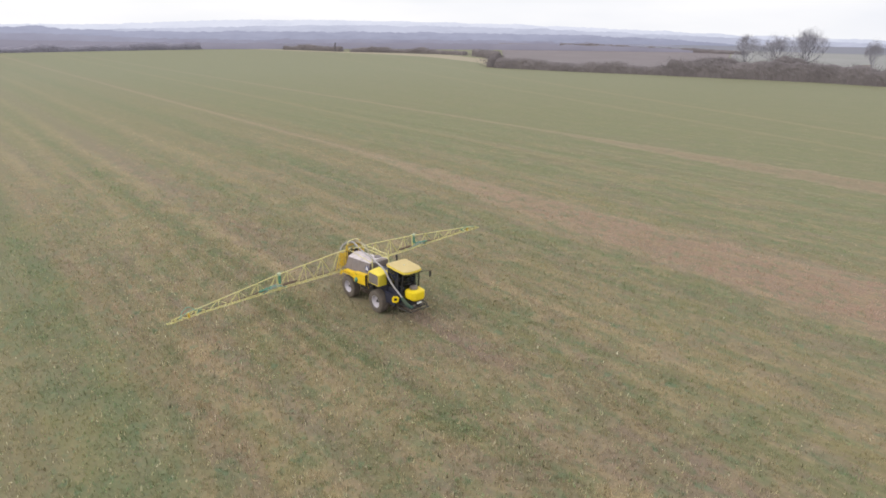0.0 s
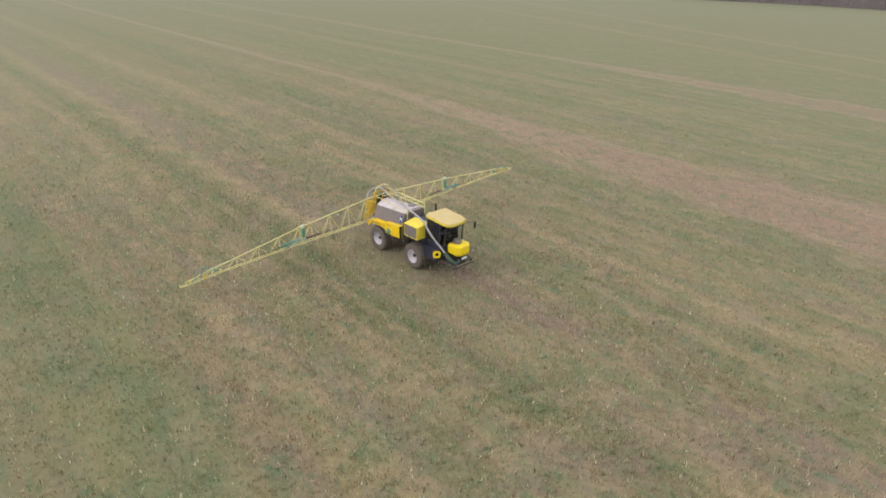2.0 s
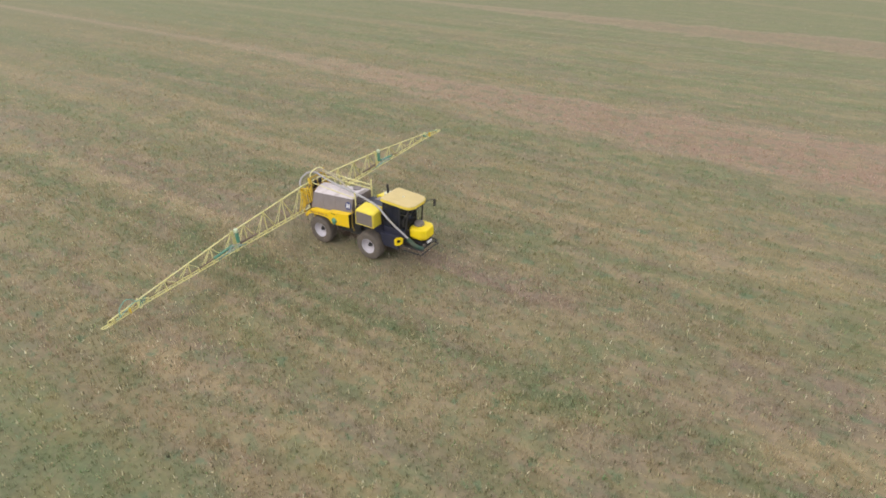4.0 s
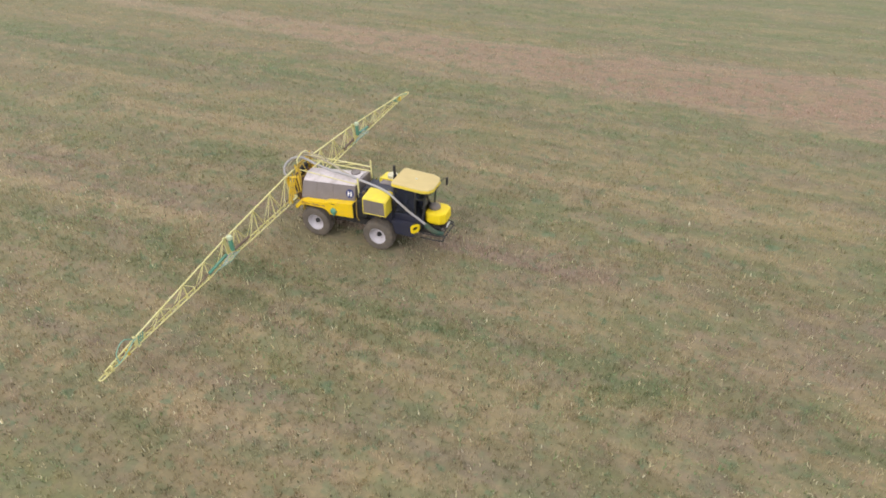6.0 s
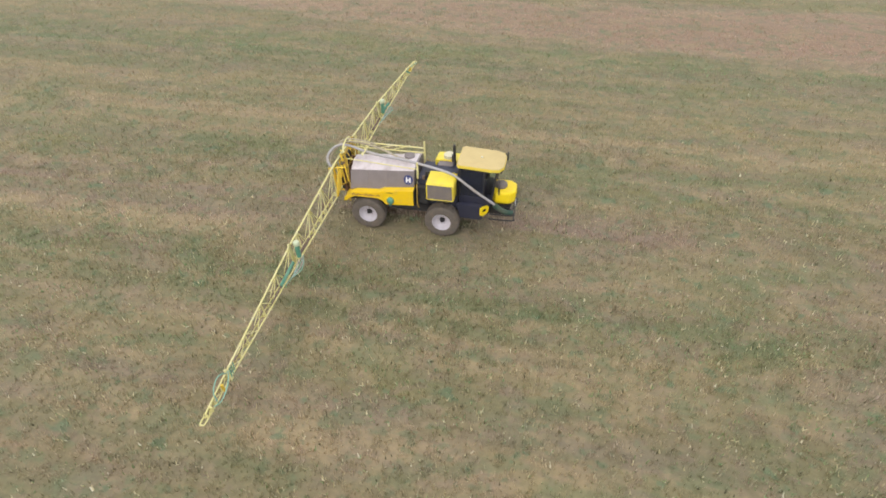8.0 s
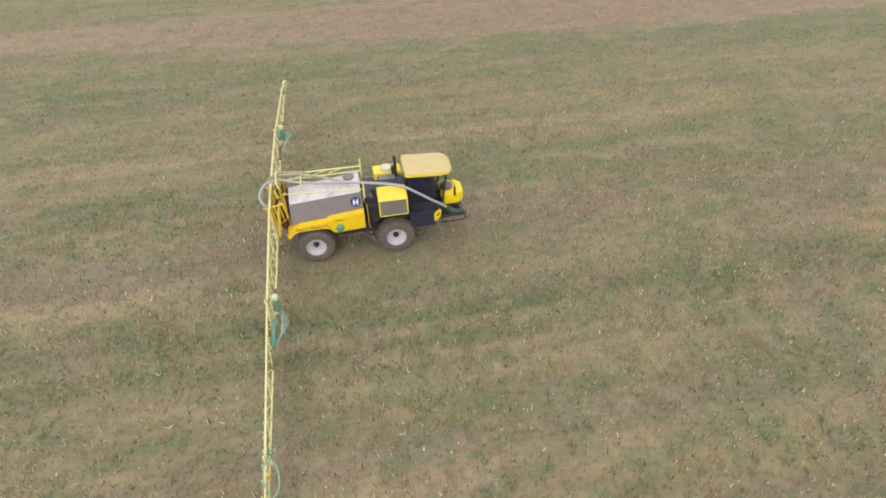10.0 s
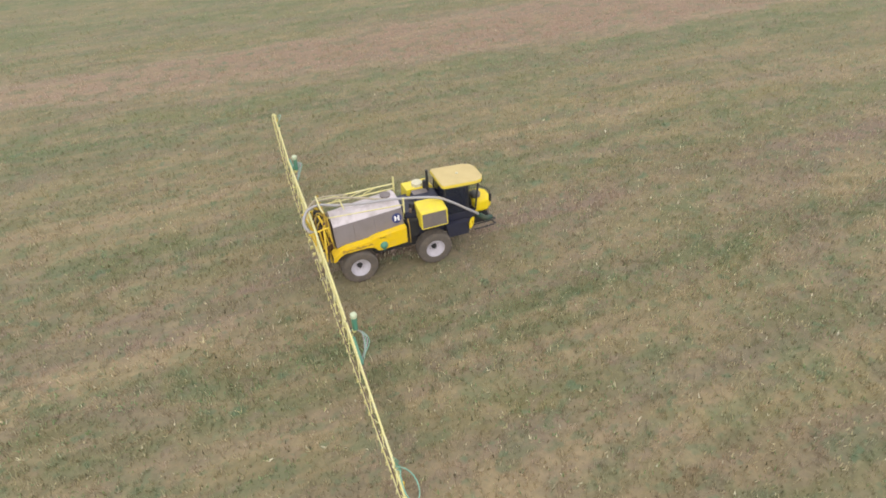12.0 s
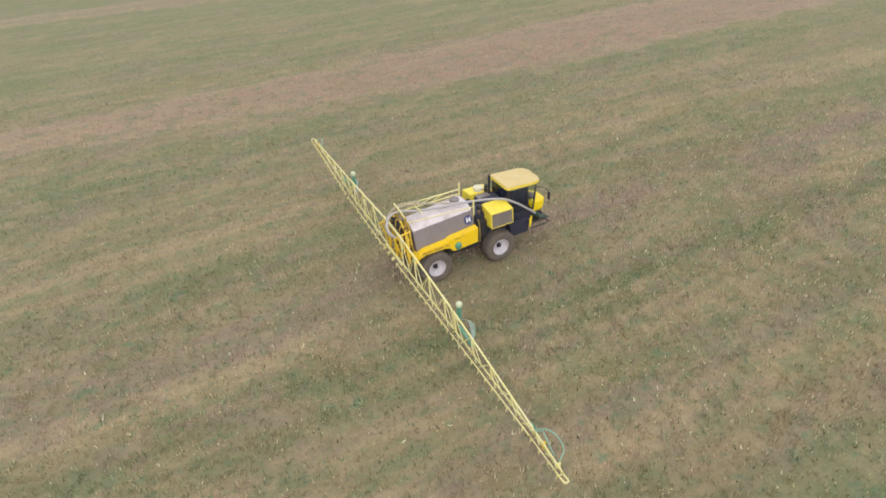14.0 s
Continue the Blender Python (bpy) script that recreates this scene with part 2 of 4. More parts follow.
def mosaic(n):
    """The field's tone: strips, drill lines, and patches of straw, weeds, wet soil and bleached litter, fainter far off."""
    tone, x, y, ragged = strips(n)
    away = n.n.new("ShaderNodeVectorMath")
    away.operation = "LENGTH"
    n.l.new(n.geo.outputs["Position"], away.inputs[0])
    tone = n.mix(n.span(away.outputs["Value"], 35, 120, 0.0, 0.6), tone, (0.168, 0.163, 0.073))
    dry = n.span(y, -20, -12, 0.35, 1.0)
    near, faint = n.span(away.outputs["Value"], 25, 95, 0.88, 0.36), n.span(away.outputs["Value"], 28, 80, 0.8, 0.15)
    for scale, stretch, low, high, most, colour in (
            (0.55, (0.03, 1, 1), 0.49, 0.60, 0.75, (0.270, 0.210, 0.122)), (0.48, (0.035, 1, 1), 0.50, 0.60, 0.70, (0.130, 0.140, 0.070)),
            (0.42, (0.04, 1, 1), 0.53, 0.62, 0.65, (0.190, 0.151, 0.104)), (1.30, (0.03, 1, 1), 0.54, 0.64, 0.40, (0.146, 0.128, 0.066)),
            (0.16, (0.45, 1.2, 1), 0.53, 0.60, 0.55, (0.186, 0.166, 0.072)), (0.14, (0.45, 1.2, 1), 0.53, 0.60, 0.60, (0.190, 0.150, 0.104)),
            (0.19, (0.45, 1.2, 1), 0.52, 0.60, 0.60, (0.138, 0.148, 0.072)), (0.24, (0.4, 1.2, 1), 0.54, 0.60, 0.55, (0.262, 0.206, 0.120))):
        share = n.math("MULTIPLY", faint, n.span(n.noise(scale, stretch, 3, 0.55), low, high, 0.0, most))
        tone = n.mix(n.math("MULTIPLY", share, dry) if colour[0] > 1.2 * colour[1] else share, tone, colour)
    tone = bare(n, tone, x, y, ragged)
    for scale, stretch, low, high, most, colour in (
            (0.50, (0.6, 1.2, 1), 0.54, 0.62, 0.50, (0.278, 0.220, 0.130)), (0.55, (0.6, 1.2, 1), 0.55, 0.62, 0.55, (0.126, 0.150, 0.078)),
            (0.47, (0.6, 1.2, 1), 0.55, 0.62, 0.50, (0.194, 0.153, 0.110)), (0.60, (0.7, 1.2, 1), 0.56, 0.63, 0.40, (0.158, 0.136, 0.066)),
            (1.30, (0.8, 1.1, 1), 0.56, 0.64, 0.42, (0.290, 0.232, 0.140)), (1.40, (0.8, 1.1, 1), 0.57, 0.64, 0.55, (0.122, 0.154, 0.082)),
            (1.50, (0.8, 1.1, 1), 0.57, 0.63, 0.42, (0.230, 0.170, 0.124)), (1.80, (0.8, 1.1, 1), 0.57, 0.64, 0.38, (0.158, 0.136, 0.068)),
            (0.95, (0.8, 1.1, 1), 0.65, 0.69, 0.65, (0.094, 0.152, 0.084)), (2.60, (0.9, 1.0, 1), 0.64, 0.69, 0.50, (0.104, 0.152, 0.084))):
        share = n.math("MULTIPLY", near, n.span(n.noise(scale, stretch, 3, 0.55), low, high, 0.0, most))
        tone = n.mix(n.math("MULTIPLY", share, dry) if colour[0] > 1.2 * colour[1] else share, tone, colour)
    return tone


def field_material():
    n = Nodes("winter_field", 0.95)
    tone = mosaic(n)
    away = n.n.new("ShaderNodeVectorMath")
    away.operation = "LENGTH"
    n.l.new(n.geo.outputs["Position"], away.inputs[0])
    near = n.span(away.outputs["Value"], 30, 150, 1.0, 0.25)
    fine = n.noise(7.5, detail=3, rough=0.6)
    tone = n.mix(near, tone, n.ramp(fine, [(0.3, (0.90, 0.90, 0.90)), (0.5, (1, 1, 1)), (0.7, (1.08, 1.07, 1.05))]), "MULTIPLY")
    clods = n.noise(4.2, (0.8, 1.1, 1), detail=2, rough=0.6)
    tone = n.mix(near, tone, n.ramp(clods, [(0.34, (0.91, 0.91, 0.92)), (0.46, (0.99, 0.99, 0.99)), (0.54, (1.02, 1.02, 1.01)), (0.66, (1.12, 1.10, 1.08))]), "MULTIPLY")
    # haze put into the far field's colour: pale sage, then blue-grey
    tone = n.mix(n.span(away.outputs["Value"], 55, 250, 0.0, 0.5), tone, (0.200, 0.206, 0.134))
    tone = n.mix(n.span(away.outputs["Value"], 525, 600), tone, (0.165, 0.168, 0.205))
    n.bump(n.noise(5.0, detail=4, rough=0.65), 0.6, 0.05)
    return n.done(tone)


def tuft_material():
    n = Nodes("crop_and_stubble", 0.8)
    own = n.geo.outputs["Random Per Island"]
    leaf = n.ramp(own, [(0.0, (0.16, 0.16, 0.09)), (0.03, (0.25, 0.34, 0.18)), (0.25, (0.30, 0.36, 0.19)), (0.45, (0.38, 0.36, 0.19)), (0.66, (0.43, 0.36, 0.21)),
                        (0.84, (0.45, 0.385, 0.26)), (0.93, (0.70, 0.63, 0.50)), (1.0, (0.85, 0.81, 0.72))])
    return leafy(n, n.mix(0.78, leaf, n.mix(1.0, mosaic(n), (1.65, 1.65, 1.65), "MULTIPLY")))


def leafy(n, tone):
    """Thin leaves that let some light through."""
    glow, both = n.n.new("ShaderNodeBsdfTranslucent"), n.n.new("ShaderNodeMixShader")
    n.put(glow.inputs["Color"], tone)
    both.inputs["Fac"].default_value = 0.45
    n.l.new(n.bsdf.outputs["BSDF"], both.inputs[1])
    n.l.new(glow.outputs["BSDF"], both.inputs[2])
    n.l.new(both.outputs["Shader"], n.n["Material Output"].inputs["Surface"])
    return n.done(tone)


def weed_material():
    n = Nodes("green_weeds", 0.7)
    return leafy(n, n.ramp(n.geo.outputs["Random Per Island"], [(0.0, (0.20, 0.30, 0.15)), (0.5, (0.27, 0.36, 0.18)), (0.85, (0.36, 0.43, 0.23)), (1.0, (0.5, 0.5, 0.32))]))


def twig_material(name, a, b):
    n = Nodes(name, 0.9)
    tone = n.mix(n.geo.outputs["Random Per Island"], a, b)
    return n.done(n.mix(n.span(n.noise(0.12, detail=3), 0.35, 0.65, 0, 0.6), tone, tuple(v * 0.75 for v in a)))


def far_haze_material(name, low, high, base, top):
    """Distance: a plain backdrop, haze put into its glow, that fades from its foot to its crest."""
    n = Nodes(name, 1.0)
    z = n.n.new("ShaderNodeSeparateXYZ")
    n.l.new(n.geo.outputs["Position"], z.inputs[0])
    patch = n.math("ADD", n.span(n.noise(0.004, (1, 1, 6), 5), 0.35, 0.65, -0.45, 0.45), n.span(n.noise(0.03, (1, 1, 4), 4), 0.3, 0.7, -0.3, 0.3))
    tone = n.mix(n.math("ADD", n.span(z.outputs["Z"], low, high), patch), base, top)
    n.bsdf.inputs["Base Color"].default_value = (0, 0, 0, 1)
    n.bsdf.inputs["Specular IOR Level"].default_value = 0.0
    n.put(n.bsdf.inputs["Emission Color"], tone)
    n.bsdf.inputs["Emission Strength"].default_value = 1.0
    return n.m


def stalk_material():
    n = Nodes("pale_straw", 0.8)
    tone = n.mix(1.0, mosaic(n), n.ramp(n.geo.outputs["Random Per Island"], [(0.0, (1.35, 1.35, 1.4)), (0.12, (1.8, 1.85, 2.05)), (0.5, (2.05, 2.12, 2.4)), (0.9, (2.3, 2.36, 2.75)), (1.0, (2.9, 3.0, 3.8))]), "MULTIPLY")
    return leafy(n, tone)


def coarse_material():
    n = Nodes("dead_weeds", 0.8)
    return leafy(n, n.ramp(n.geo.outputs["Random Per Island"], [(0.0, (0.07, 0.066, 0.04)), (0.18, (0.13, 0.12, 0.07)), (0.25, (0.24, 0.31, 0.14)), (0.45, (0.32, 0.40, 0.2)), (0.52, (0.58, 0.5, 0.3)), (0.8, (0.74, 0.66, 0.43)), (1.0, (0.88, 0.83, 0.66))]))


STALK, COARSE = stalk_material(), coarse_material()
FIELD, TUFT, WEED = field_material(), tuft_material(), weed_material()
TWIG = twig_material("bare_twigs", (0.150, 0.132, 0.137), (0.180, 0.158, 0.163))
# far twigs paled to lavender, the haze put into their base colour
TWIG_FAR = twig_material("hazed_distant_twigs", (0.225, 0.212, 0.262), (0.262, 0.248, 0.30))
STUB = twig_material("dark_dead_wood", (0.10, 0.095, 0.105), (0.13, 0.12, 0.13))
# bark tinted lavender-grey: distance haze is put into the colour
BARK = twig_material("hazed_bark", (0.30, 0.29, 0.33), (0.37, 0.36, 0.40))
PLOUGH = painted("ploughed_soil", (0.176, 0.150, 0.157), 0.95, dust=(0.203, 0.174, 0.183), dusty=0.8, grain=0.03)


# ---- building tools ----
def mesh_of(name, bm, material, smooth=False):
    me = bpy.data.meshes.new(name)
    bm.normal_update()
    bm.to_mesh(me)
    bm.free()
    me.materials.append(material)
    if smooth:
        me.shade_smooth()
    return me


def part(name, bm, material, parent, label="", smooth=False):
    """Links a bmesh as one mesh object under a thing or a part."""
    ob = new(name, mesh_of(name, bm, material, smooth))
    if parent and parent.parent and parent.parent.parent:
        parent = parent.parent  # thing, part, sub-part and no deeper
    ob.parent = parent
    return tagged(ob, label)


def box(x0, x1, y0, y1, z0, z1, bevel=0.02, bm=None):
    bm = bm or bmesh.new()
    m = Matrix.Translation(((x0 + x1) / 2, (y0 + y1) / 2, (z0 + z1) / 2)) @ Matrix.Diagonal((abs(x1 - x0), abs(y1 - y0), abs(z1 - z0), 1))
    made = bmesh.ops.create_cube(bm, size=1, matrix=m)["verts"]
    if bevel:
        edges = list({e for v in made for e in v.link_edges})
        bmesh.ops.bevel(bm, geom=edges, offset=bevel, segments=2, affect="EDGES")
    return bm


def hull(rings, bm=None, bevel=0.0, closed=True):
    """A solid lofted through rings of equally many points, capped at both ends."""
    bm = bm or bmesh.new()
    vs = [[bm.verts.new(p) for p in ring] for ring in rings]
    k = len(vs[0])
    for a, b in zip(vs, vs[1:]):
        for i in range(k):
            bm.faces.new((a[i], a[(i + 1) % k], b[(i + 1) % k], b[i]))
    if closed:
        bm.faces.new(list(reversed(vs[0])))
        bm.faces.new(vs[-1])
    bmesh.ops.recalc_face_normals(bm, faces=bm.faces[:])
    if bevel:
        bmesh.ops.bevel(bm, geom=bm.edges[:], offset=bevel, segments=2, affect="EDGES")
    return bm


def plate(outline, y0, y1, bevel=0.0):
    """An outline in x and z, drawn out from y0 to y1."""
    return hull([[(x, y0, z) for x, z in outline], [(x, y1, z) for x, z in outline]], bevel=bevel)


def tube(points, r, sides=8, bm=None, ribs=0.0):
    """A round tube along points; ribs: how far its rings stand out."""
    bm = bm or bmesh.new()
    pts = [Vector(p) for p in points]
    side = None
    rings = []
    for i, p in enumerate(pts):
        way = (pts[min(i + 1, len(pts) - 1)] - pts[max(i - 1, 0)]).normalized()
        if side is None:
            side = way.orthogonal().normalized()
        side = (side - way * side.dot(way)).normalized()
        other = way.cross(side)
        rr = r + (ribs if i % 2 else 0)
        rings.append([p + (side * math.cos(a) + other * math.sin(a)) * rr for a in [2 * math.pi * k / sides for k in range(sides)]])
    return hull(rings, bm)


def curve(points, steps=10):
    """A smooth line through points."""
    p = [Vector(q) for q in points]
    p = [p[0] * 2 - p[1], *p, p[-1] * 2 - p[-2]]
    out = []
    for a, b, c, d in zip(p, p[1:], p[2:], p[3:]):
        for k in range(steps):
            t = k / steps
            out.append(0.5 * (2 * b + (c - a) * t + (2 * a - 5 * b + 4 * c - d) * t * t + (3 * b - a - 3 * c + d) * t ** 3))
    return out + [p[-2]]


def lathe(profile, sides=40, bm=None):
    """A closed profile of (radius, y) turned round the y axis."""
    bm = bm or bmesh.new()
    rings = []
    for k in range(sides):
        a = 2 * math.pi * k / sides
        rings.append([bm.verts.new((r * math.cos(a), y, r * math.sin(a))) for r, y in profile])
    for k in range(sides):
        a, b = rings[k], rings[(k + 1) % sides]
        for i in range(len(profile)):
            j = (i + 1) % len(profile)
            if profile[i][0] < 1e-6 and profile[j][0] < 1e-6:
                continue
            bm.faces.new((a[i], a[j], b[j], b[i]))
    bmesh.ops.remove_doubles(bm, verts=bm.verts[:], dist=1e-5)
    bmesh.ops.recalc_face_normals(bm, faces=bm.faces[:])
    return bm


def sheet(name, xs, ys, height, material):
    """A ground sheet over a grid of x and y."""
    gx, gy = np.meshgrid(xs, ys)
    gz = height(gx, gy)
    nx = len(xs)
    idx = np.arange(len(ys) * nx).reshape(len(ys), nx)
    quads = np.stack([idx[:-1, :-1], idx[:-1, 1:], idx[1:, 1:], idx[1:, :-1]], -1).reshape(-1, 4)
    me = bpy.data.meshes.new(name)
    me.from_pydata(np.stack([gx, gy, gz], -1).reshape(-1, 3).tolist(), [], quads.tolist())
    me.materials.append(material)
    me.shade_smooth()
    return new(name, me)


def triangles(name, corners, material):
    """One mesh from an array of triangles, n x 3 x 3, each an island of its own, or tufts of them with faces sharing a root."""
    c = np.asarray(corners, np.float32).reshape(-1, 3)
    me = bpy.data.meshes.new(name)
    count = len(c) // 3
    me.vertices.add(len(c))
    me.vertices.foreach_set("co", c.ravel())
    me.loops.add(len(c))
    me.loops.foreach_set("vertex_index", np.arange(len(c), dtype=np.int32))
    me.polygons.add(count)
    me.polygons.foreach_set("loop_start", np.arange(0, len(c), 3, dtype=np.int32))
    me.update(calc_edges=True)
    me.validate()
    me.materials.append(material)
    return new(name, me)


# ---- ground ----
def spread(inner, step, outer, count):
    near = np.arange(-inner, inner + step / 2, step)
    far = np.geomspace(inner + step * 2, outer, count)
    return np.concatenate([-far[::-1], near, far])


def ground_height(x, y):
    """Almost level, with low ruts and rolls along the strips that die away under the machine's wheels."""
    roll = 0.035 * np.sin(y * 0.9 + 0.6 * np.sin(x * 0.05)) + 0.02 * np.sin(x * 0.31 + 1.3 * y) + 0.018 * np.sin(2.1 * y - 0.13 * x)
    r = np.hypot(x, y)
    return np.where(r < 120, (roll - 0.073) * np.clip((np.hypot(x - 1.7, y) - 4) / 6, 0, 1), -0.073 - 0.02 * np.clip(r - 650, 0, None))


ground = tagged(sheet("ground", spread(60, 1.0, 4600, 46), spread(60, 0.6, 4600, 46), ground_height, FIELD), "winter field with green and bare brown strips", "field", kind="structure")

rng = np.random.default_rng(7)


def scatter_tufts(count, centre, reach, small, large, name, label):
    """Tufts of three short blades, thinning out with the distance from their centre."""
    far = np.sqrt(-2 * np.log(rng.uniform(1e-4, 1, count)))
    turn = rng.uniform(0, 2 * np.pi, count)
    tuft_rows(centre[0] + far * np.cos(turn) * reach[0], centre[1] + far * np.sin(turn) * reach[1], small, large, name, label, TUFT)


def tuft_rows(x, y, small, large, name, label, material):
    keep = ~((np.abs(x - 1.75) < 2.9) & (np.abs(np.abs(y) - 1.08) < 0.4)) & (y < 190) & (x < 200)
    x, y = x[keep], y[keep]
    base = np.stack([x, y, ground_height(x, y)], -1)
    out = []
    size = rng.uniform(small, large, len(x)) * np.exp(rng.normal(0, 0.2, len(x)))
    for _ in range(3):
        turn = rng.uniform(0, 2 * np.pi, len(x))
        lean = rng.uniform(0.3, 0.9, len(x))
        tip = base + np.stack([np.cos(turn) * lean, np.sin(turn) * lean, rng.uniform(0.3, 1.0, len(x))], -1) * size[:, None]
        wide = np.stack([-np.sin(turn), np.cos(turn), np.zeros(len(x))], -1) * (size * rng.uniform(0.11, 0.25, len(x)))[:, None]
        root = base - np.array([0, 0, 0.01])
        out.append(np.stack([root - wide, root + wide, tip], 1))
    return tagged(triangles(name, np.stack(out, 1).reshape(-1, 3, 3), material), label, "crop", kind="stuff")


scatter_tufts(30000, (6, 4), (27, 17), 0.06, 0.15, "crop_tufts", "sparse green crop leaves and straw stubble on soil")
scatter_tufts(30000, (-10, 30), (60, 40), 0.06, 0.15, "far_crop_tufts", "sparse green crop leaves and straw stubble further off")


def stubble(count, centre, reach, low, tall_most, label, material, thick=1.0):
    """Short upright straw stalks in loose clumps, thin where the drill left bare lines."""
    far, turn = np.sqrt(-2 * np.log(rng.uniform(1e-4, 1, count))), rng.uniform(0, 2 * np.pi, count)
    x, y = centre[0] + far * np.cos(turn) * reach[0], centre[1] + far * np.sin(turn) * reach[1]
    x, y = np.repeat(x, 3) + rng.normal(0, 0.07, 3 * count), np.repeat(y, 3) + rng.normal(0, 0.07, 3 * count)
    thin = 0.66 + 0.14 * np.sin(y * 0.8 + np.sin(x * 0.2)) + 0.16 * np.sin(0.9 * x + 2 * np.sin(y * 0.7)) * np.sin(1.3 * y + x * 0.4)
    keep = (rng.uniform(0, 1, len(x)) < thin) & ~((np.abs(x - 1.75) < 2.9) & (np.abs(np.abs(y) - 1.08) < 0.4)) & (y < 190)
    x, y = x[keep], y[keep]
    base = np.stack([x, y, ground_height(x, y) - 0.01], -1)
    tall = rng.uniform(low, tall_most, len(x)) * np.exp(rng.normal(0, 0.15, len(x)))
    tip = base + np.stack([rng.normal(0, 0.16, len(x)) * tall, rng.normal(0, 0.16, len(x)) * tall, tall], -1)
    turn = rng.uniform(0, np.pi, len(x))
    side = np.stack([np.cos(turn), np.sin(turn), 0 * turn], -1) * thick * rng.uniform(0.016, 0.04, len(x))[:, None]
    return tagged(triangles("straw_stubble", np.stack([base - side, base + side, tip], 1), material), label, "stubble", kind="stuff")


stubble(64000, (8, -6), (25, 12), 0.09, 0.28, "short pale upright straw stalks", STALK)
stubble(32000, (0, 22), (40, 16), 0.07, 0.22, "short pale upright straw stalks further off", STALK)
beds = rng.choice([-19, -18.2, -10, -5.6, -5.4, -5.2, 5, 18.5, 19.3, 36, 44], 900)
stubble(6000, (14, -10), (22, 9), 0.10, 0.26, "coarser straw stalks and dead weeds on the nearer strips", COARSE, 0.85)
clump_x, clump_y = rng.normal(6, 26, 2600), rng.normal(0, 14, 2600)
pick = rng.integers(0, 2600, 14000)
tuft_rows(clump_x[pick] + rng.normal(0, 0.16, 14000), clump_y[pick] + rng.normal(0, 0.14, 14000), 0.04, 0.10, "straw_clumps", "pale clumps of dead straw and leaf litter", STALK)
tuft_rows(rng.normal(8, 24, 5200), rng.normal(-8, 10, 5200), 0.07, 0.17, "pale_leaf_litter", "scattered bleached and green leaves lying among the stubble", COARSE)
bed_x, bed_y = rng.uniform(-60, 60, 900), beds + rng.normal(0, 1.1, 900)
pick = rng.integers(0, 900, 15000)
tuft_rows(bed_x[pick] + rng.normal(0, 0.75, 15000), bed_y[pick] + rng.normal(0, 0.32, 15000), 0.06, 0.15, "green_weeds", "patches of low green weeds among the stubble", WEED)


# ---- the machine ----
sprayer = tagged(new("crop_sprayer"), "yellow self-propelled crop sprayer with a wide unfolded boom on a field", "sprayer")

WHEELBASE, HUB, TRACK = 3.5, 0.82, 1.06


def build_wheel():
    """A wheel round the y axis, its outside towards -y."""
    tyre = [(0.42, -0.25), (0.46, -0.285), (0.60, -0.30), (0.74, -0.285), (0.795, -0.22), (0.80, 0.0), (0.795, 0.22), (0.74, 0.285), (0.60, 0.30), (0.42, 0.27), (0.43, 0.0)]
    bm = lathe(tyre, 44)
    for k in range(22):
        for s in (-1, 1):
            a = 2 * math.pi * (k + (0.5 if s > 0 else 0)) / 22
            lug = bmesh.new()
            box(-0.035, 0.035, 0.01, 0.27, 0.78, 0.83, 0.008, lug)
            for v in lug.verts:
                v.co.x += (v.co.y - 0.01) * 0.55
                if v.co.y > 0.2:
                    v.co.z -= (v.co.y - 0.2) * 0.5
                v.co.y *= s
            lug.transform(Matrix.Rotation(a, 4, "Y"))
            tmp = bpy.data.meshes.new("lug")
            lug.to_mesh(tmp)
            lug.free()
            bm.from_mesh(tmp)
            bpy.data.meshes.remove(tmp)
    bmesh.ops.recalc_face_normals(bm, faces=bm.faces[:])
    rim = lathe([(0.435, -0.275), (0.415, -0.27), (0.395, -0.20), (0.365, -0.07), (0.23, -0.03), (0.0, -0.03), (0.0, 0.02), (0.35, 0.0), (0.41, -0.10), (0.42, 0.26), (0.44, 0.27), (0.44, -0.26)], 44)
    hub = lathe([(0.0, -0.16), (0.075, -0.155), (0.09, -0.13), (0.095, -0.05), (0.135, -0.04), (0.135, -0.02), (0.0, -0.02)], 24)
    return [mesh_of("tyre", bm, RUBBER), mesh_of("rim", rim, RIM, True), mesh_of("hub", hub, BLACK), mesh_of("wheel_bolt", box(-0.016, 0.016, -0.05, -0.02, 0.185, 0.215, 0.006), STEEL)]


WHEEL = build_wheel()
for x in (0, WHEELBASE):
    for s in (-1, 1):
        wheel = new("wheel", WHEEL[0])
        wheel.parent = sprayer
        tagged(wheel, "large muddy tractor tyre on a silver rim")
        wheel.matrix_basis = pose(x, s * TRACK, HUB, 0, 17 * x, 0 if s < 0 else 180)
        for name, me in zip(("rim", "hub"), WHEEL[1:3]):
            sub = new(name, me)
            sub.parent = wheel
        for k in range(8):
            sub = new("wheel_bolt", WHEEL[3])
            sub.parent = wheel
            sub.matrix_basis = pose(0, 0, 0, 0, 45 * k, 0)

# chassis, axles and underbody
chassis = part("chassis", box(-1.2, 5.6, -0.42, 0.42, 0.95, 1.25, 0.03), BLACK, sprayer, "black steel chassis frame")
for x in (0, WHEELBASE):
    part("axle", tube([(x, -0.85, HUB), (x, 0.85, HUB)], 0.12, 12), STEEL, chassis)
    for s in (-1, 1):
        part("suspension_arm", box(x - 0.14, x + 0.14, s * 0.60, s * 0.74, HUB, 1.35, 0.03), BLACK, chassis)
part("belly_tray", box(0.8, 3.0, -0.78, 0.78, 0.9, 1.5, 0.06), BLACK, chassis)

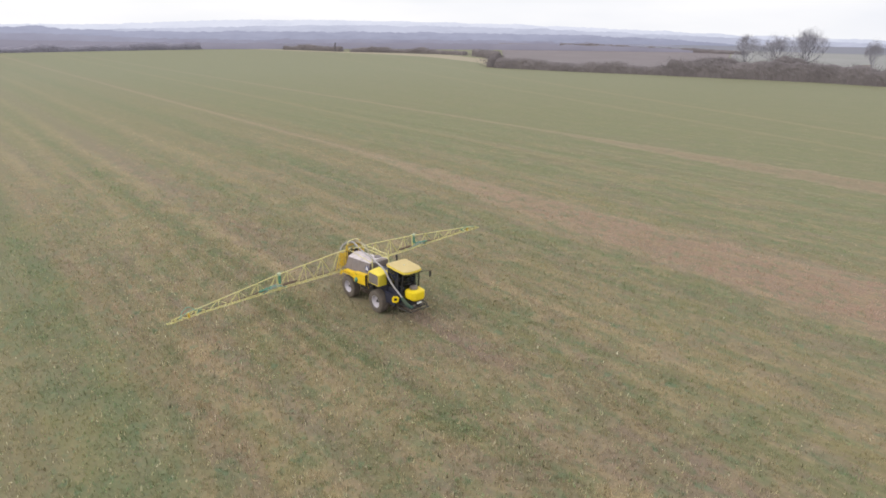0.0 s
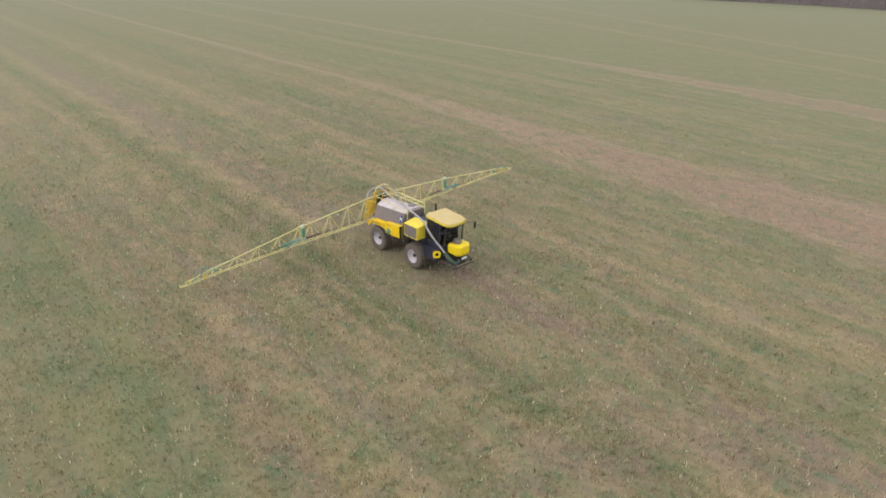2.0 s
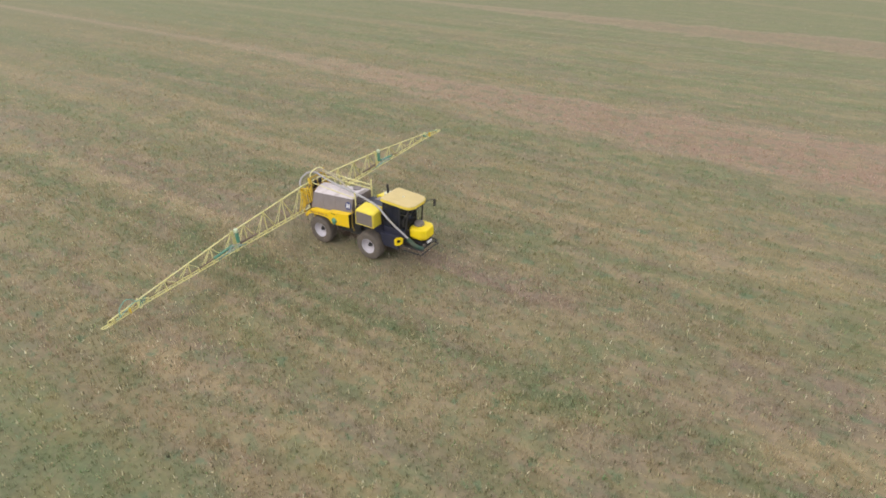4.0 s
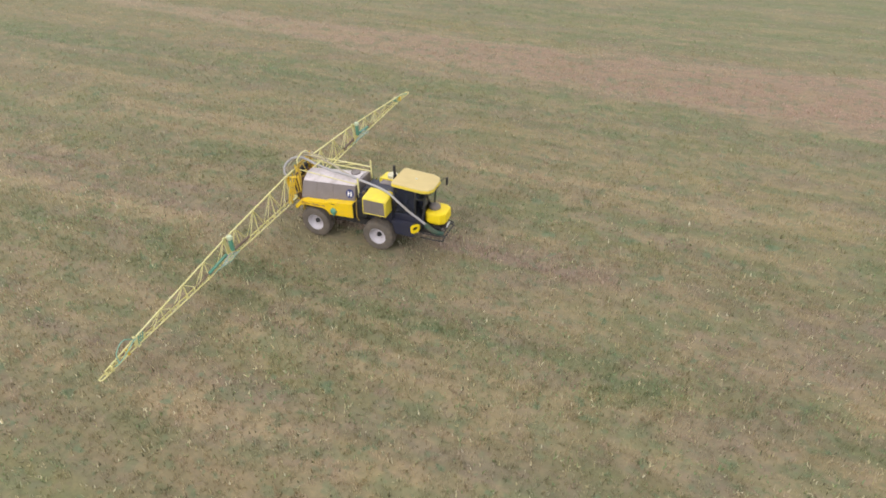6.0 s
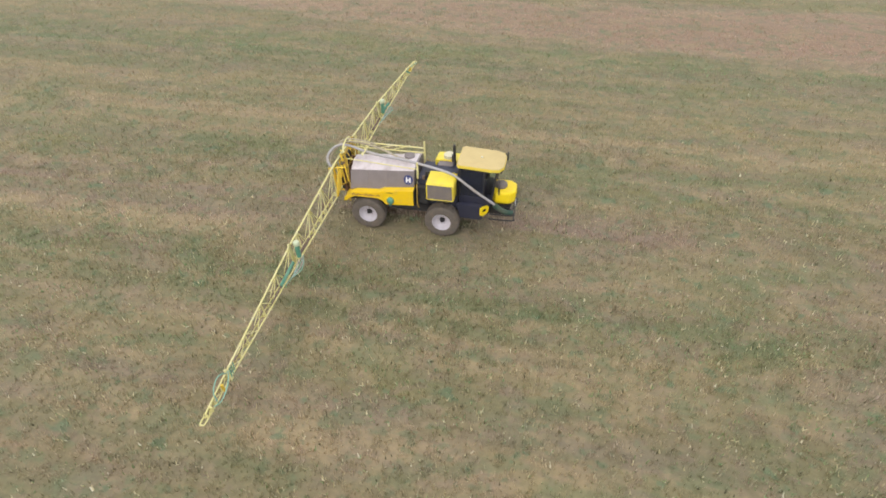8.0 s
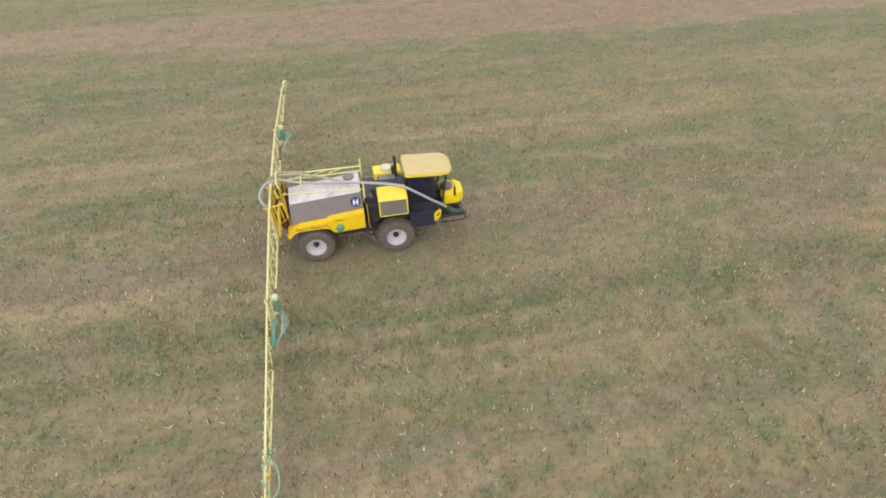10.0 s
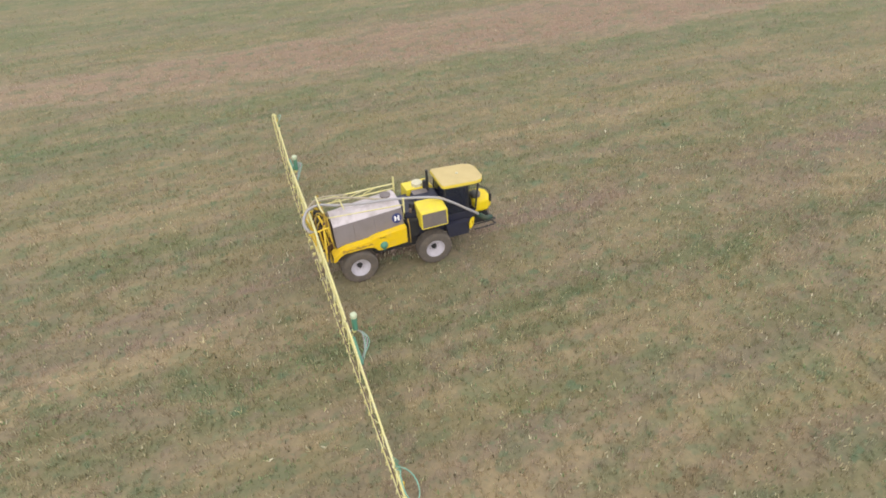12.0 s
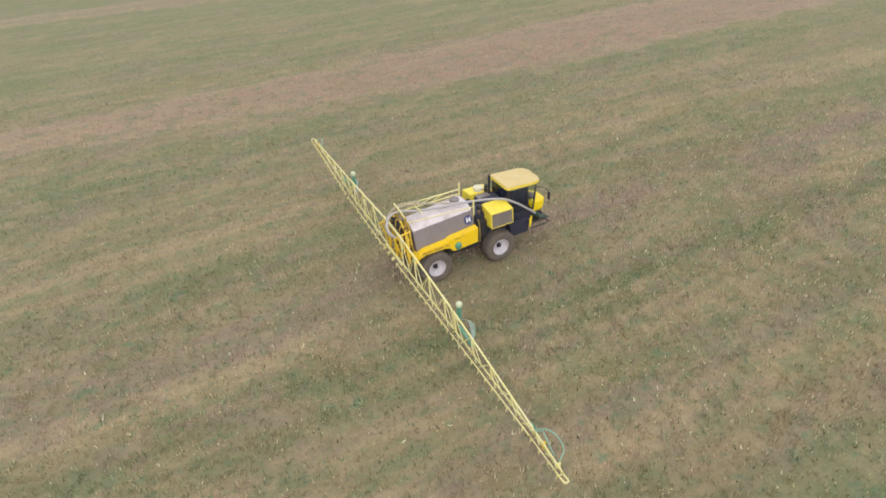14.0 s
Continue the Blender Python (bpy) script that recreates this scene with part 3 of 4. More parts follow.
# rear mudguards with deep side panels
SIDE = [(-1.12, 1.42), (-1.08, 1.60), (-0.80, 1.86), (-0.50, 1.98), (0.55, 2.06), (0.78, 2.17), (2.22, 2.34), (2.22, 1.56), (1.02, 1.47), (0.88, 1.48),
        (0.72, 1.68), (0.45, 1.76), (-0.55, 1.74), (-0.82, 1.62), (-0.98, 1.42)]
for s in (-1, 1):
    guard = part("mudguard", plate(SIDE, s * 1.30, s * 1.24, 0.012), YELLOW, sprayer, "yellow mudguard and side panel")
    top = [(x, z) for x, z in SIDE[1:7]]
    flange = hull([[(x, s * 1.26, z - 0.004), (x, s * 0.72, z + 0.02), (x, s * 0.72, z - 0.02), (x, s * 1.26, z - 0.044)] for x, z in top])
    part("top_flange", flange, YELLOW, guard)
    part("edge_seam", box(2.225, 2.255, s * 1.28, s * 0.98, 1.5, 2.34, 0.006), BLACK, guard)
    ball = bmesh.new()
    bmesh.ops.create_uvsphere(ball, u_segments=20, v_segments=12, radius=0.175, matrix=pose(1.14, s * 1.31, 1.72) @ Matrix.Diagonal((1.0, 0.75, 1.05, 1)))
    cap = part("filler_cap", ball, TEAL, guard, "round teal plastic filler cap", True)
    part("cap_collar", tube([(1.14, s * 1.28, 1.58), (1.14, s * 1.36, 1.50)], 0.06, 10), TEAL, cap)
    # an unreadable dark label strip and a worn brown decal
    part("label_strip", box(0.98, 1.26, s * 1.303, s * 1.299, 2.10, 2.135, 0), DARK_DECAL, guard)
    rings = []
    for k in range(27):
        x = -0.70 + 0.052 * k
        mid, half = 1.865 + 0.045 * x, 0.028 + 0.05 * abs(math.sin(2.3 * k)) + 0.02 * math.sin(0.5 * k)
        low, high = mid - half * (0.7 + 0.5 * math.sin(1.7 * k + 1)), mid + half * (0.8 + 0.4 * math.sin(1.1 * k))
        rings.append([(x, s * 1.299, low), (x, s * 1.299, high), (x, s * 1.303, high), (x, s * 1.303, low)])
    part("worn_decal", hull(rings), DECAL, guard, "worn brown decal, no longer readable")
    part("panel_crease", tube([(0.66, s * 1.30, 1.74), (0.74, s * 1.305, 1.95), (0.80, s * 1.305, 2.12)], 0.014, 6), YELLOW, guard)

# tank: flanks in a darker grey, crown in a lighter grey
FRONT, REAR = 2.20, -0.86


def tank_section(x, k, lower):
    """k runs from 0 at the rear to 1 at the front."""
    shoulder, crown, foot = 2.74 + 0.33 * k, 3.02 + 0.27 * k, 1.95 + 0.33 * k
    w = 0.66 + 0.12 * k
    if lower:
        return [(x, -0.98, foot), (x, -w - 0.02, shoulder), (x, w + 0.02, shoulder), (x, 0.98, foot), (x, 0.8, 1.35), (x, -0.8, 1.35)]
    return [(x, -w, shoulder + 0.003), (x, -w + 0.05, shoulder + 0.05), (x, -0.22, crown), (x, 0.22, crown), (x, w - 0.05, shoulder + 0.05), (x, w, shoulder + 0.003)]


stops = [0.0, 0.03, 0.5, 0.97, 1.0]
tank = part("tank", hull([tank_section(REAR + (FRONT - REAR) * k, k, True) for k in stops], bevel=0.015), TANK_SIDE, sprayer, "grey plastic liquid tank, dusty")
part("tank_crown", hull([tank_section(REAR + 0.02 + (FRONT - REAR - 0.04) * k, k, False) for k in stops], bevel=0.015), TANK_TOP, tank, "lighter grey tank top, dirt-stained")
part("tank_lid", lathe([(0.0, -0.05), (0.22, -0.05), (0.24, 0.0), (0.24, 0.06), (0.0, 0.06)], 28), TANK_SIDE, tank, "round grey lid").matrix_basis = pose(1.75, 0.15, 3.27, 90, 0, 0)
for x in (0.95, 0.02):
    k = (x - REAR) / (FRONT - REAR)
    ring = [Vector(p) for p in tank_section(x, k, True)[:2]]
    part("seam", tube([ring[0] + Vector((0, -0.01, 0)), ring[1] + Vector((0, -0.01, 0.0))], 0.012, 6), TANK_SIDE, tank)


def badge(s):
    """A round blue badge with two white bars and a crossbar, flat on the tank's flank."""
    k = (1.92 - REAR) / (FRONT - REAR)
    a, b = [Vector(p) for p in tank_section(1.92, k, True)[:2]]
    up = (b - a).normalized()
    mid = a + (b - a) * 0.52
    out = Vector((1, 0, 0)).cross(up)
    m = Matrix((Vector((1, 0, 0)), up, out)).transposed().to_4x4()
    m.translation = mid
    if s > 0:
        m = Matrix.Diagonal((1, -1, 1, 1)) @ m
    disc = bmesh.new()
    bmesh.ops.create_cone(disc, cap_ends=True, segments=32, radius1=0.23, radius2=0.225, depth=0.03, matrix=m @ Matrix.Diagonal((0.95, 1.0, 1, 1)))
    sign = part("badge", disc, BLUE, tank, "round blue enamel badge")
    for x0, x1, y0, y1 in ((-0.11, -0.045, -0.12, 0.12), (0.045, 0.11, -0.12, 0.12), (-0.045, 0.045, -0.025, 0.03)):
        bar = box(x0, x1, y0, y1, 0.012, 0.026, 0)
        bar.transform(m)
        part("white_bar", bar, WHITE, sign)


badge(-1)
badge(1)

# straps, posts and the engine bay behind the cab
bay = part("engine_bay", box(2.3, 4.15, -0.78, 0.78, 1.25, 2.72, 0.05), NAVY, sprayer, "dark navy engine bay")
part("engine_cover", box(3.0, 4.1, -0.5, 0.5, 2.72, 2.95, 0.06), NAVY, bay)
part("grey_panel", box(3.05, 3.75, 0.1, 0.55, 2.95, 2.97, 0.008), TANK_SIDE, bay)
part("air_filter", tube([(2.75, -0.5, 2.72), (2.75, -0.5, 3.0)], 0.13, 16), BLACK, bay)
part("oil_bottle", tube([(2.6, -0.72, 2.7), (2.6, -0.72, 2.86)], 0.07, 12), STEEL, bay)
for s in (-1, 1):
    part("bay_step", box(2.34, 2.86, s * 1.06, s * 0.78, 1.55, 2.45, 0.04), BLACK, bay)
    part("grab_rail", tube(curve([(2.36, s * 1.06, 2.62), (2.38, s * 1.16, 2.3), (2.38, s * 1.2, 1.7), (2.42, s * 1.1, 1.35)]), 0.022, 8), MAST, bay, "dirty yellow grab rail")
    post = part("post", box(2.28, 2.36, s * 0.67, s * 0.73, 2.3, 3.78 if s > 0 else 3.5, 0.012), BOOM, sprayer, "upright yellow post")
    part("post_foot", box(2.24, 2.42, s * 0.6, s * 0.8, 2.3, 2.42, 0.01), BLACK, post)

# side boxes with mesh grilles
for s in (-1, 1):
    rings = []
    for x, d in ((2.86, 0.0), (2.90, 0.02), (4.02, 0.02), (4.10, -0.03)):
        rings.append([(x, s * 1.44, 2.12), (x, s * 1.38, 2.88 + d), (x, s * 1.32, 2.92 + d), (x, s * 0.50, 3.01 + d), (x, s * 0.50, 2.12)])
    case = part("service_box", hull(rings, bevel=0.012), BOX, sprayer, "yellow service box with a dark grille")
    face = hull([[(2.91, s * 1.448, 2.15), (4.06, s * 1.448, 2.17), (4.02, s * 1.393, 2.87), (2.91, s * 1.393, 2.87)],
                 [(2.91, s * 1.42, 2.15), (4.06, s * 1.42, 2.17), (4.02, s * 1.37, 2.87), (2.91, s * 1.37, 2.87)]])
    grille = part("grille", face, GRILLE, case, "dark dusty mesh grille")
    corners = [(2.90, 1.454, 2.14), (4.07, 1.454, 2.16), (4.03, 1.398, 2.88), (2.90, 1.398, 2.88), (2.90, 1.454, 2.14)]
    for p, q in zip(corners, corners[1:]):
        part("grille_frame", tube([(p[0], s * p[1], p[2]), (q[0], s * q[1], q[2])], 0.02, 6), BOX, case)
    for k in range(9):
        z = 2.26 + k * 0.068
        part("grille_bar", tube([(2.96, s * (1.452 - (z - 2.2) * 0.078), z), (4.0, s * (1.452 - (z - 2.2) * 0.078), z)], 0.008, 5), GRILLE, case)
part("exhaust", tube([(3.80, 0.34, 2.9), (3.80, 0.34, 3.55), (3.79, 0.34, 3.95)], 0.065, 14), BLACK, sprayer, "black exhaust stack")
part("intake", tube([(3.72, 0.52, 2.95), (3.72, 0.52, 3.35)], 0.09, 14), BLACK, sprayer, "black air intake")
part("cream_canister", tube([(3.45, 0.80, 2.98), (3.45, 0.80, 3.18)], 0.25, 18), CREAM, sprayer, "round cream canister")

# cab
cab = part("cab", hull([[(4.2, -0.72, 1.25), (5.55, -0.72, 1.25), (5.55, 0.72, 1.25), (4.2, 0.72, 1.25)],
                        [(4.2, -0.76, 2.05), (5.72, -0.76, 2.05), (5.72, 0.76, 2.05), (4.2, 0.76, 2.05)]], bevel=0.03), NAVY, sprayer, "cab with dark tinted windows and a faded yellow roof")
PILLARS = [((4.22, 0.74, 2.05), (4.25, 0.69, 3.40)), ((5.70, 0.74, 2.05), (5.86, 0.66, 3.32)), ((5.32, 0.75, 2.05), (5.34, 0.69, 3.36))]
for s in (-1, 1):
    for a, b in PILLARS:
        part("pillar", tube([(a[0], s * a[1], a[2]), (b[0], s * b[1], b[2])], 0.045, 8), BLACK, cab)
    for x0, x1, x2, x3 in ((4.27, 5.29, 4.29, 5.31), (5.36, 5.68, 5.38, 5.83)):
        pane = hull([[(x0, s * 0.745, 2.07), (x1, s * 0.745, 2.07), (x3, s * 0.675, 3.33), (x2, s * 0.69, 3.36)],
                     [(x0, s * 0.733, 2.07), (x1, s * 0.733, 2.07), (x3, s * 0.663, 3.33), (x2, s * 0.678, 3.36)]])
        part("side_window", pane, GLASS if x0 < 4.5 else CLEAR, cab, "tinted side window" if x0 < 4.5 else "clear side window")
    part("door_handle", box(5.5, 5.62, s * 0.80, s * 0.765, 1.92, 1.97, 0.008), STEEL, cab)
for x0, x1, name in ((5.73, 5.88, "windscreen"), (4.205, 4.235, "rear_window")):
    part(name, hull([[(x0, -0.70, 2.07), (x0, 0.70, 2.07), (x1, 0.62, 3.32), (x1, -0.62, 3.32)],
                     [(x0 - 0.012, -0.70, 2.07), (x0 - 0.012, 0.70, 2.07), (x1 - 0.012, 0.62, 3.32), (x1 - 0.012, -0.62, 3.32)]]), CLEAR if name == "windscreen" else GLASS, cab, "clear glass" if name == "windscreen" else "tinted glass")
part("seat", box(4.5, 5.0, -0.28, 0.28, 2.0, 2.35, 0.06, box(4.42, 4.55, -0.26, 0.26, 2.3, 2.95, 0.05)), BLACK, cab, "black driving seat, empty")
part("dashboard", box(5.35, 5.65, -0.45, 0.45, 2.05, 2.42, 0.05), BLACK, cab)
part("steering_wheel", lathe([(0.19, -0.015), (0.21, 0.0), (0.19, 0.015), (0.175, 0.0)], 24), BLACK, cab).matrix_basis = pose(5.28, 0, 2.52, 60, 0, 90)
outline = [(4.10, -0.68), (4.18, -0.80), (5.68, -0.80), (6.0, -0.70), (6.16, -0.42), (6.16, 0.44), (6.0, 0.74), (5.68, 0.84), (4.18, 0.84), (4.10, 0.72)]


def roof_ring(inset, dz):
    cx, out = 5.12, []
    for x, y in outline:
        k = 1 - inset
        out.append((cx + (x - cx) * k, y * k, 3.48 + dz - (x - 4.12) * 0.05))
    return out


roof = part("roof", hull([roof_ring(0.04, 0.0), roof_ring(0.0, 0.03), roof_ring(0.0, 0.165)]), RIMROOF, cab, "yellow roof rim")
part("roof_top", hull([roof_ring(0.005, 0.166), roof_ring(0.025, 0.19), roof_ring(0.10, 0.212), roof_ring(0.45, 0.235)]), ROOF, cab, "faded yellow moulded roof")
part("roof_beacon", lathe([(0.0, -0.02), (0.06, -0.02), (0.06, 0.015), (0.04, 0.035), (0.0, 0.05)], 18), CREAM, cab, "small cream roof hatch").matrix_basis = pose(5.1, 0.0, 3.68, 90, 0, 0)
for y in (-0.54, -0.34, -0.14, 0.14, 0.34, 0.54):
    part("work_lamp", box(6.08 - 0.12 * abs(y), 6.19 - 0.2 * abs(y), y - 0.07, y + 0.07, 3.30, 3.42, 0.015), BLACK, cab, "small work lamp")
for s in (-1, 1):
    arm = part("mirror_arm", tube(curve([(5.86, s * 0.68, 3.22), (6.05, s * 1.1, 3.28), (6.12, s * 1.4, 3.22)], 6), 0.018, 6), BLACK, cab)
    part("mirror", box(6.06, 6.13, s * 1.34, s * 1.52, 2.78, 3.22, 0.03), BLACK, arm, "black door mirror")

# front hopper, steps and guard rails
def hop(k, z):
    pts = [(5.68, -0.46), (5.82, -0.58), (6.45, -0.56), (6.70, -0.34), (6.70, 0.34), (6.45, 0.58), (5.82, 0.60), (5.68, 0.50)]
    return [(6.2 + (x - 6.2) * k, 0.08 + y * k, z) for x, y in pts]


hopper = part("hopper", hull([hop(0.82, 1.58), hop(0.97, 1.70), hop(1.0, 1.75), hop(1.0, 2.12), hop(0.97, 2.19), hop(0.80, 2.23)], bevel=0.012), BRIGHT, sprayer, "bright yellow front tank with a dark round lid")
part("hopper_lid", lathe([(0.0, -0.10), (0.27, -0.10), (0.29, -0.05), (0.27, 0.08), (0.16, 0.15), (0.0, 0.16)], 28), GRILLE, hopper, "dark grey domed lid", True).matrix_basis = pose(6.0, 0.08, 2.30, 90, 0, 0)
part("plain_plate", box(6.70, 6.715, -0.20, 0.20, 1.40, 1.56, 0.004), WHITE, hopper, "blank white plate")
part("nose", box(5.5, 6.5, -0.45, 0.45, 0.98, 1.5, 0.06), BLACK, sprayer, "black front underbody")
for s in (-1, 1):
    part("headlamp", box(6.5, 6.62, s * 0.3 - 0.1, s * 0.3 + 0.1, 1.22, 1.38, 0.03), GRILLE, sprayer, "square headlamp")
    part("front_wing", hull([[(4.15, s * 0.8, 1.75), (5.35, s * 0.8, 1.75), (5.35, s * 1.02, 1.72), (4.15, s * 1.02, 1.72)], [(4.3, s * 0.8, 0.95), (5.3, s * 0.8, 0.95), (5.3, s * 0.98, 0.95), (4.3, s * 0.98, 0.95)]], bevel=0.03), NAVY, sprayer, "dark navy side panel below the cab door")
    hook = bmesh.new()
    ring = [(5.20, 1.36), (5.20, 1.66), (5.28, 1.76), (5.48, 1.76), (5.56, 1.66), (5.52, 1.40), (5.44, 1.32), (5.28, 1.30)]
    inner = [(5.38 + (x - 5.38) * 0.45, 1.54 + (z - 1.54) * 0.45) for x, z in ring]
    rows = [[((x - 5.38) * 1.35, s * y, z) for x, z in o] for o, y in ((ring, -0.03), (ring, 0.03), (inner, 0.03), (inner, -0.03), (ring, -0.03))]
    hull(rows, hook, closed=False)
    hook.transform(pose(5.42, s * 1.0, 0, 0, 0, -45 * s))
    part("bracket", hook, BRIGHT, sprayer, "yellow ring-shaped bracket")
for z, front, wide in ((0.98, 6.70, 0.78), (1.20, 6.64, 0.70)):
    part("guard_rail", tube(curve([(5.6, -wide - 0.06, z), (6.4, -wide - 0.04, z), (6.74, -wide + 0.04, z), (front, -wide + 0.25, z), (front, wide - 0.25, z), (6.74, wide - 0.04, z), (6.4, wide + 0.04, z), (5.6, wide + 0.06, z)], 5), 0.032, 8), BLACK, sprayer, "black tubular front guard")
part("hose_coupling", tube(curve([(5.84, -0.78, 1.74), (6.08, -0.72, 1.50), (6.34, -0.62, 1.30), (6.62, -0.46, 1.18)], 5), 0.125, 12), DARK_GREEN, sprayer, "dark green hose coupling")

# the long grey hose: loops behind the mast, runs over the tank and down past the cab
LONG_HOSE = [(-1.62, -0.62, 2.72), (-1.86, -0.70, 2.92), (-1.98, -0.46, 3.22), (-1.72, -0.12, 3.52), (-1.2, 0.02, 3.60), (-0.4, -0.06, 3.44), (0.6, -0.22, 3.36),
             (1.6, -0.44, 3.42), (2.4, -0.66, 3.42), (3.2, -0.72, 3.30), (3.95, -0.80, 3.12), (4.6, -0.93, 2.76), (5.1, -0.93, 2.38), (5.6, -0.82, 1.96), (6.05, -0.70, 1.54)]
part("suction_hose", tube(curve(LONG_HOSE, 14), 0.054, 10, ribs=0.007), HOSE, sprayer, "long grey ribbed hose")
part("second_hose", tube(curve([(-1.5, -0.35, 2.5), (-1.85, -0.42, 2.75), (-1.92, -0.2, 3.1), (-1.6, 0.20, 3.46), (-1.1, 0.36, 3.58), (-0.3, 0.32, 3.56), (0.6, 0.10, 3.46), (1.3, -0.22, 3.40), (1.9, -0.42, 3.38)], 12), 0.042, 10, ribs=0.006), MUDDY, sprayer, "grey ribbed hose loop")

# lift arms from the front posts to the mast
for s in (-1, 1):
    for z0, z1, y0, y1 in ((3.42, 3.52, 0.70, 0.52), (3.16, 3.24, 0.72, 0.54))[0 if s > 0 else 1:]:
        part("lift_arm", tube([(2.32, s * y0, z0), (-1.15, s * y1, z1)], 0.034 if s > 0 else 0.024, 8), BOOM, sprayer, "pale yellow lift arm")
    for x0, x1 in ((1.6, 0.9), (0.9, 0.2), (0.2, -0.5)) if s > 0 else ():
        y = s * (0.70 - 0.18 * (2.32 - x0) / 3.47)
        part("arm_brace", tube([(x0, y, 3.45), (x1, y, 3.26)], 0.02, 6), BOOM, sprayer)
part("cross_brace", tube([(-0.25, -0.56, 3.5), (-0.25, 0.56, 3.5)], 0.03, 8), BOOM, sprayer)

# mast behind the tank
mast = part("mast", box(-1.15, -1.07, -0.60, -0.52, 0.9, 3.55, 0.012, box(-1.15, -1.07, 0.52, 0.60, 0.9, 3.74, 0.012)), MAST, sprayer, "yellow boom mast with rusty hydraulics")
for z in (1.05, 1.9, 2.7, 3.5):
    part("cross_bar", box(-1.15, -1.07, -0.5, 0.5, z - 0.05, z + 0.05, 0.01), MAST, mast)
for s in (-1, 1):
    part("mast_brace", tube([(-1.02, s * 0.6, 3.3), (-0.92, s * 0.78, 1.7)], 0.035, 8), MAST, mast)
    part("mast_ram", tube([(-1.22, s * 0.3, 1.2), (-1.22, s * 0.26, 2.6)], 0.055, 10), STEEL, mast, "rusty lift ram")
    part("link_arm", tube([(-1.12, s * 0.4, 2.3), (-1.6, s * 0.4, 2.05)], 0.04, 8), YELLOW, mast)
    part("link_arm", tube([(-1.12, s * 0.4, 1.5), (-1.6, s * 0.4, 1.35)], 0.04, 8), YELLOW, mast)
for s in (-1, 1):
    rack = part("boom_rack", tube([(-1.88, s * 0.80, 2.76), (-1.45, s * 0.80, 2.86), (-1.02, s * 0.80, 2.93)], 0.036, 8), BAR, mast, "worn yellow rack of hanging bars")
    for x0, z0, x1, z1, r in ((-1.80, 2.76, -1.56, 1.80, 0.040), (-1.62, 2.80, -1.46, 1.84, 0.034), (-1.44, 2.84, -1.34, 1.90, 0.040), (-1.24, 2.88, -1.14, 2.05, 0.034), (-1.06, 2.91, -0.98, 2.18, 0.040)):
        part("rack_bar", tube([(x0, s * 0.80, z0), (x1, s * 0.78, z1)], r, 7), BAR, rack)
    part("rack_foot", tube([(-1.60, s * 0.78, 1.78), (-1.02, s * 0.78, 2.12)], 0.034, 7), MAST, rack)
part("pipe_arch", tube(curve([(-1.70, -0.02, 3.34), (-1.48, 0.10, 3.70), (-1.05, 0.15, 3.86), (-0.5, 0.26, 3.76), (0.1, 0.4, 3.56)], 8), 0.034, 8), MUDDY, mast, "dusty pipe arching over the mast")
rnd = random.Random(4)
for k in range(34):
    x, y, z = rnd.uniform(-1.36, -0.98), rnd.uniform(-0.74, 0.74), rnd.uniform(1.45, 3.15)
    a, b, c = rnd.uniform(0.05, 0.12), rnd.uniform(0.05, 0.14), rnd.uniform(0.05, 0.2)
    part("fitting", box(x - a / 2, x + a / 2, y - b / 2, y + b / 2, z - c / 2, z + c / 2, 0.012), (STEEL, RUST, BLACK, MAST, RUST)[k % 5], mast)
part("valve_block", box(-1.42, -1.18, -0.38, 0.34, 2.0, 2.42, 0.03), RUST, mast, "rusty brown valve block")
part("valve_block", box(-1.36, -1.18, -0.30, 0.42, 2.75, 3.1, 0.03), BLACK, mast)
# added brown block that fills the dark gap between mast and tank
part("pump_unit", box(-1.34, -0.90, -0.60, 0.60, 1.45, 2.7, 0.05), RUST, mast, "rusty brown backing block added behind the tank")
for y in (-0.36, 0.02, 0.36):
    part("accumulator", tube([(-1.30, y, 2.75), (-1.30, y, 3.12)], 0.085, 14), BLACK, mast, "black round accumulator")
for y in (-0.5, 0.5):
    part("mast_link", tube([(-1.34, y, 3.42), (-1.02, y * 1.25, 2.35)], 0.05, 8), BAR, mast, "thick worn yellow link")
part("filter_pot", tube([(-1.32, -0.52, 1.6), (-1.32, -0.52, 2.15)], 0.10, 14), BLACK, mast)
part("filter_pot", tube([(-1.32, 0.5, 1.7), (-1.32, 0.5, 2.2)], 0.09, 14), STEEL, mast)
for k in range(9):
    y, z = -0.5 + 0.125 * k, 2.5 + 0.09 * ((k * 5) % 7)
    part("pipe", tube(curve([(-1.1, y, z), (-1.3, y + 0.06 * (-1) ** k, z + 0.16), (-1.44, y - 0.1, z - 0.12), (-1.5, y * 0.9, z - 0.6)], 5), 0.026, 6), (STEEL, MAST, BLACK)[k % 3], mast)
part("mast_hoop", tube(curve([(-1.1, -0.56, 3.45), (-1.2, -0.42, 3.72), (-1.22, 0.1, 3.84), (-1.2, 0.45, 3.78), (-1.1, 0.56, 3.6)], 6), 0.035, 8), BOOM, mast, "pale yellow hoop")
for k in range(7):
    y = -0.42 + 0.14 * k
    part("hydraulic_hose", tube(curve([(-1.28, y, 2.9), (-1.48, y * 1.3, 2.62), (-1.5, y * 1.2 + 0.06, 2.1), (-1.34, y, 1.7)], 6), 0.02, 6), (BLACK, STEEL, HOSE)[k % 3], mast)

